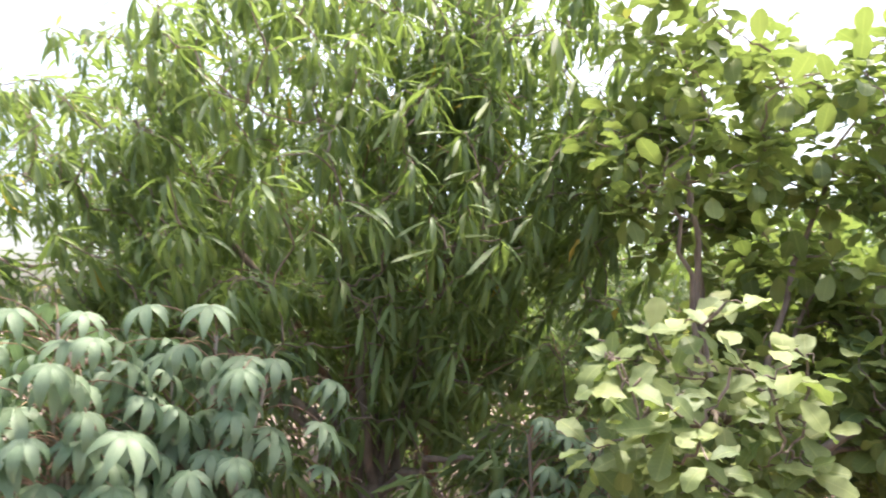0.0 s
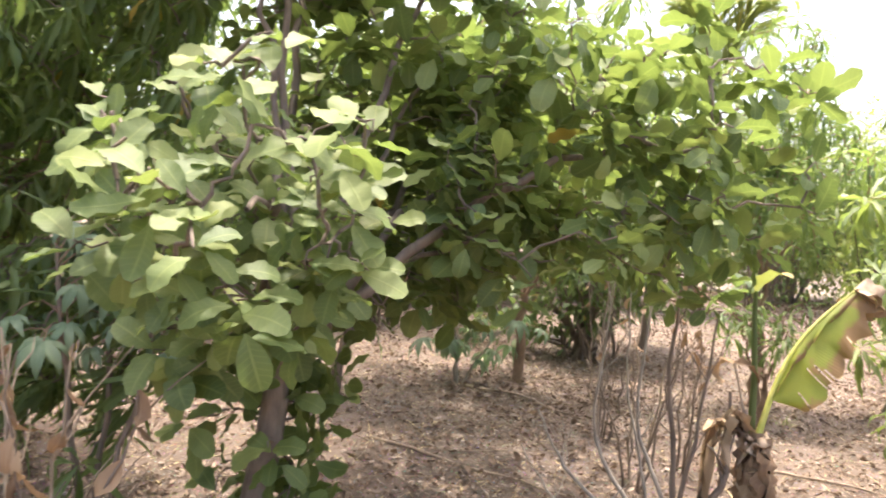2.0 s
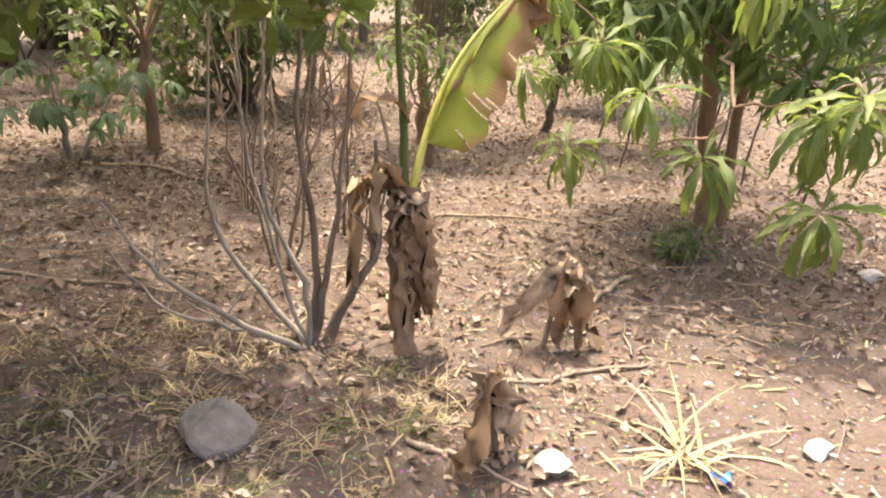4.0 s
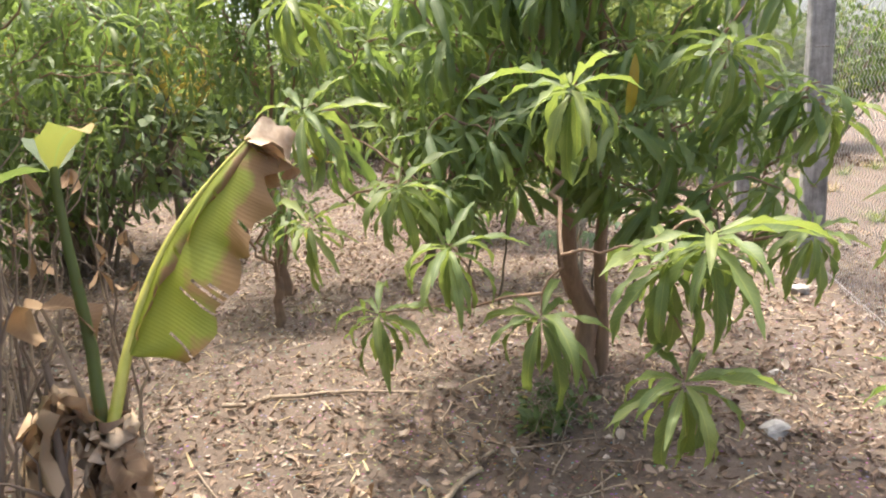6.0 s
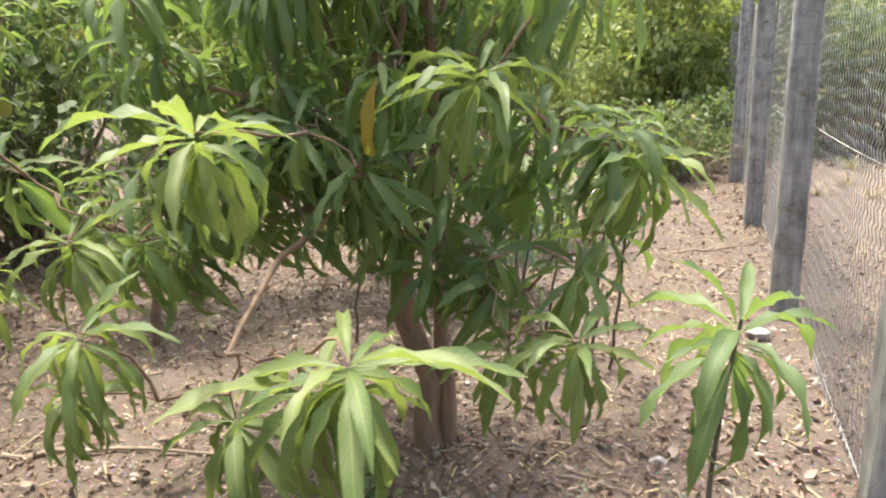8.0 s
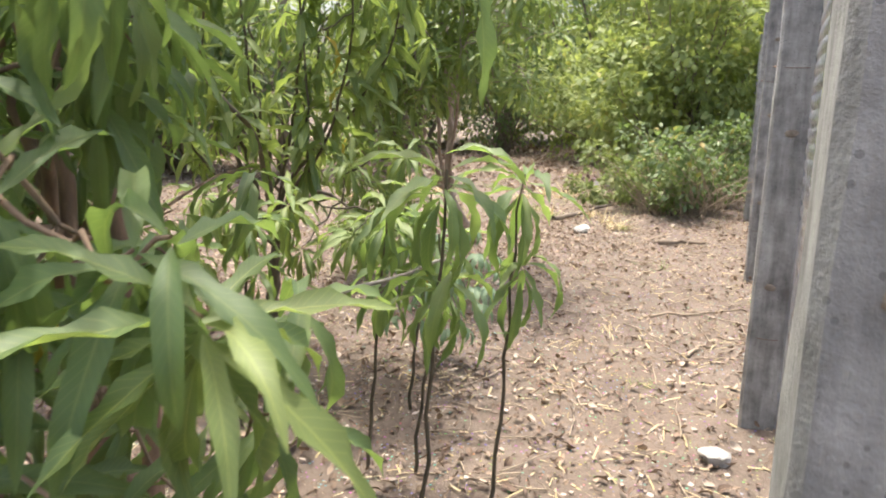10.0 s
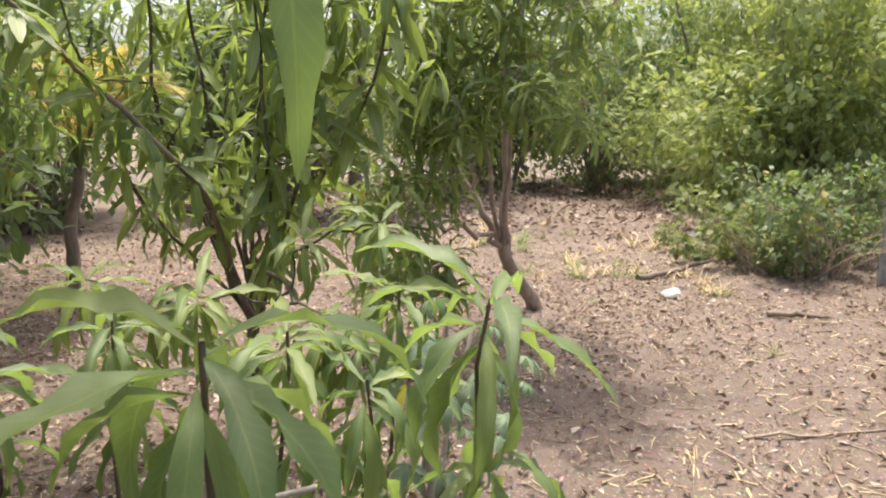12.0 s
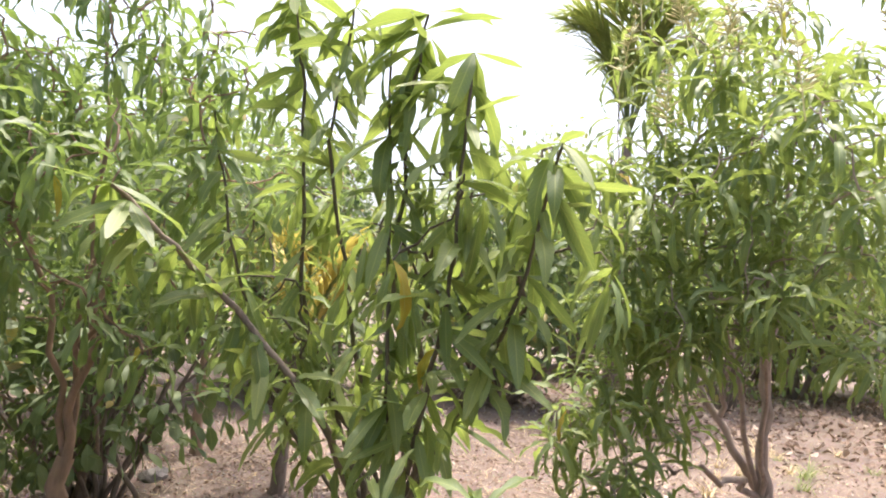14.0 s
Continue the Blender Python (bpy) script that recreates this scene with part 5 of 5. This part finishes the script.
# beyond the fence
for cx, cy, h in ((7.6, 9.4, 2.0), (8.0, 13.0, 2.8), (9.4, 8.2, 2.8), (11.5, 13.5, 4.0), (12, 7.5, 4.0), (6.6, 16.0, 2.4), (9.5, 6.0, 3.0), (10.5, 10, 3.2), (7.5, 3.0, 2.6), (8, 19, 3)):
    bl = [(cx + rng.normal(0, 0.5), cy + rng.normal(0, 0.5), h * (0.5 + 0.15 * k), h * 0.33) for k in range(3)]
    bush(rng, "field_tree", "grey green tree in the dry field beyond the fence", "tree", (cx, cy), bl, 1500, BROAD_T, SHRUB, 0.16, "field trees", 0.1, 5, BARK, 2.0)
for k in range(16):
    x, y = rng.uniform(3.6, 7.5), rng.uniform(4, 15)
    tuft(rng, (x, y), 40, 0.35, STRAW if k % 2 else GRASS, "dry grass tuft in the field beyond the fence", up=1.2)


def palm(rng, at, h, n, length, mat, label, trunk_r=0.12, rise=0.9):
    base = np.array([at[0], at[1], float(ground_z(*at))])
    ob = thing("palm_tree", base, label, "tree", "palms")
    s = Stuff()
    s.tube(bend(base - (0, 0, 0.1), base + (0.1, 0.1, h), 0, 8, rng, 0.02), np.linspace(trunk_r, trunk_r * 0.7, 8), 9)
    child("trunk", s.mesh("trunk", BARK, base), ob)
    top = base + (0.1, 0.1, h)
    for k in range(n):
        a = k * 2.4
        up = rng.uniform(rise, rise + 2.9)
        d = unit((math.cos(a), math.sin(a), up))
        end = top + d * length + (0, 0, -length * 0.25)
        P = bend(top, end, length * 0.18, 14)
        s, g = Stuff(), Stuff()
        s.tube(P, np.linspace(0.022, 0.005, 14), 4)
        T = unit(np.gradient(P, axis=0))
        sd = unit(np.cross(T, (0, 0, 1)))
        for sg in (1, -1):
            f = np.repeat(np.arange(2, 14), 4)
            m = len(f)
            dirs = T[f] * 1.1 + sd[f] * sg * 0.6 + np.array([0, 0, -0.25]) + rng.normal(0, 0.08, (m, 3))
            pp = P[f] + T[f] * rng.uniform(-0.5, 0.5, (m, 1)) * length / 13
            scatter(g, [blade([0.014, 0.024, 0.02, 0.002], 0.5, 0.2)], frames(pp, dirs, np.tile((0, 0, 1.0), (m, 1)), length * 0.33 * np.sin(np.linspace(0.6, 2.8, m)) + 0.05), rng)
        fr = child("frond", s.mesh("frond", GRASS, base), ob)
        child("leaflets", g.mesh("leaflets", mat, base), fr, "", "stuff")


palm(rng, (-3.95, 16.4), 4.5, 13, 2.9, BAMBOO, "tall coconut palm behind the orchard trees", 0.12, 1.6)
palm(rng, (-2.3, 8.9), 1.1, 9, 1.2, YELLOW, "small palm with yellow dying fronds", 0.06)
palm(rng, (-2.9, 4.0), 1.0, 8, 1.0, YELLOW, "small palm with yellow dying fronds", 0.05)

# ---- litter ----
lrng = np.random.default_rng(77)
lay_litter("leaf_litter", "fallen brown leaves scattered over the soil", "leaf litter", 80000, LITTER_T, LITTER, (0.02, 0.068), (-6, 4.3, 0.2, 15), lrng, under_trees, 0.45, 0.03)
lay_litter("leaf_crumbs", "small crumbs of broken dry leaves on soil", "leaf litter", 52000, LITTER_T[2:], LITTER, (0.012, 0.034), (-4, 4.3, 1.2, 13), lrng, lambda x, y: 0.35 + 0.65 * under_trees(x, y), 0.4, 0.012)
lay_litter("fine_litter", "small reddish brown leaf pieces on soil", "leaf litter", 13000, LITTER_T, LITTER, (0.012, 0.045), (-2.2, 3.0, 1.9, 5.2), lrng, under_trees, 0.5, 0.02)
lay_litter("dry_grass_litter", "flattened straw and grass stalks on soil", "grass", 9000, GRASS_T, STRAW, (0.06, 0.26), (-5, 4.3, 1.5, 15), lrng, None, 0.15, 0.015)


lay_litter("far_litter", "dry leaves and straw on the far soil", "leaf litter", 9000, LITTER_T, LITTER, (0.06, 0.17), (-8, 8, 14.5, 24), lrng, None, 0.4, 0.03)


def twig_litter(n, rng):
    s = Stuff()
    for k in range(n):
        x, y, a, L = rng.uniform(-4, 4), rng.uniform(1.5, 13), rng.uniform(0, 6.3), rng.uniform(0.08, 0.4)
        P = bend((x, y, 0), (x + math.cos(a) * L, y + math.sin(a) * L, 0), 0.004, 5, rng, 0.006)
        P[:, 2] = ground_z(P[:, 0], P[:, 1]) + 0.008 + rng.uniform(0, 0.01)
        s.tube(P, np.linspace(0.004, 0.002, 5) * rng.uniform(0.5, 1.3), 4)
    tagged(new("twig_litter", s.mesh("twig_litter", DEADWOOD)), "thin broken twigs scattered on the soil", "twigs", kind="stuff")


twig_litter(1300, lrng)


def pebbles(n, rng):
    s = Stuff()
    V = np.array([(x, y, z) for x in (-1, 1) for y in (-1, 1) for z in (-1, 1)], float) / 1.7
    Q = np.array([(0, 1, 3, 2), (4, 6, 7, 5), (0, 4, 5, 1), (2, 3, 7, 6), (0, 2, 6, 4), (1, 5, 7, 3)])
    for k in range(n):
        x, y, r = rng.uniform(-3, 4), rng.uniform(1.5, 12), rng.uniform(0.005, 0.022)
        a = rng.uniform(0, 6.3)
        W = (V + rng.normal(0, 0.15, V.shape)) * r * (1, rng.uniform(0.6, 1), rng.uniform(0.4, 0.8))
        W = np.stack([W[:, 0] * math.cos(a) - W[:, 1] * math.sin(a), W[:, 0] * math.sin(a) + W[:, 1] * math.cos(a), W[:, 2]], 1)
        s.add(W + (x, y, float(ground_z(x, y)) + r * 0.2), Q)
    tagged(new("pebbles", s.mesh("pebbles", PEBBLE, smooth=False)), "small pebbles and soil clods on the ground", "pebbles", kind="stuff")


pebbles(2600, lrng)
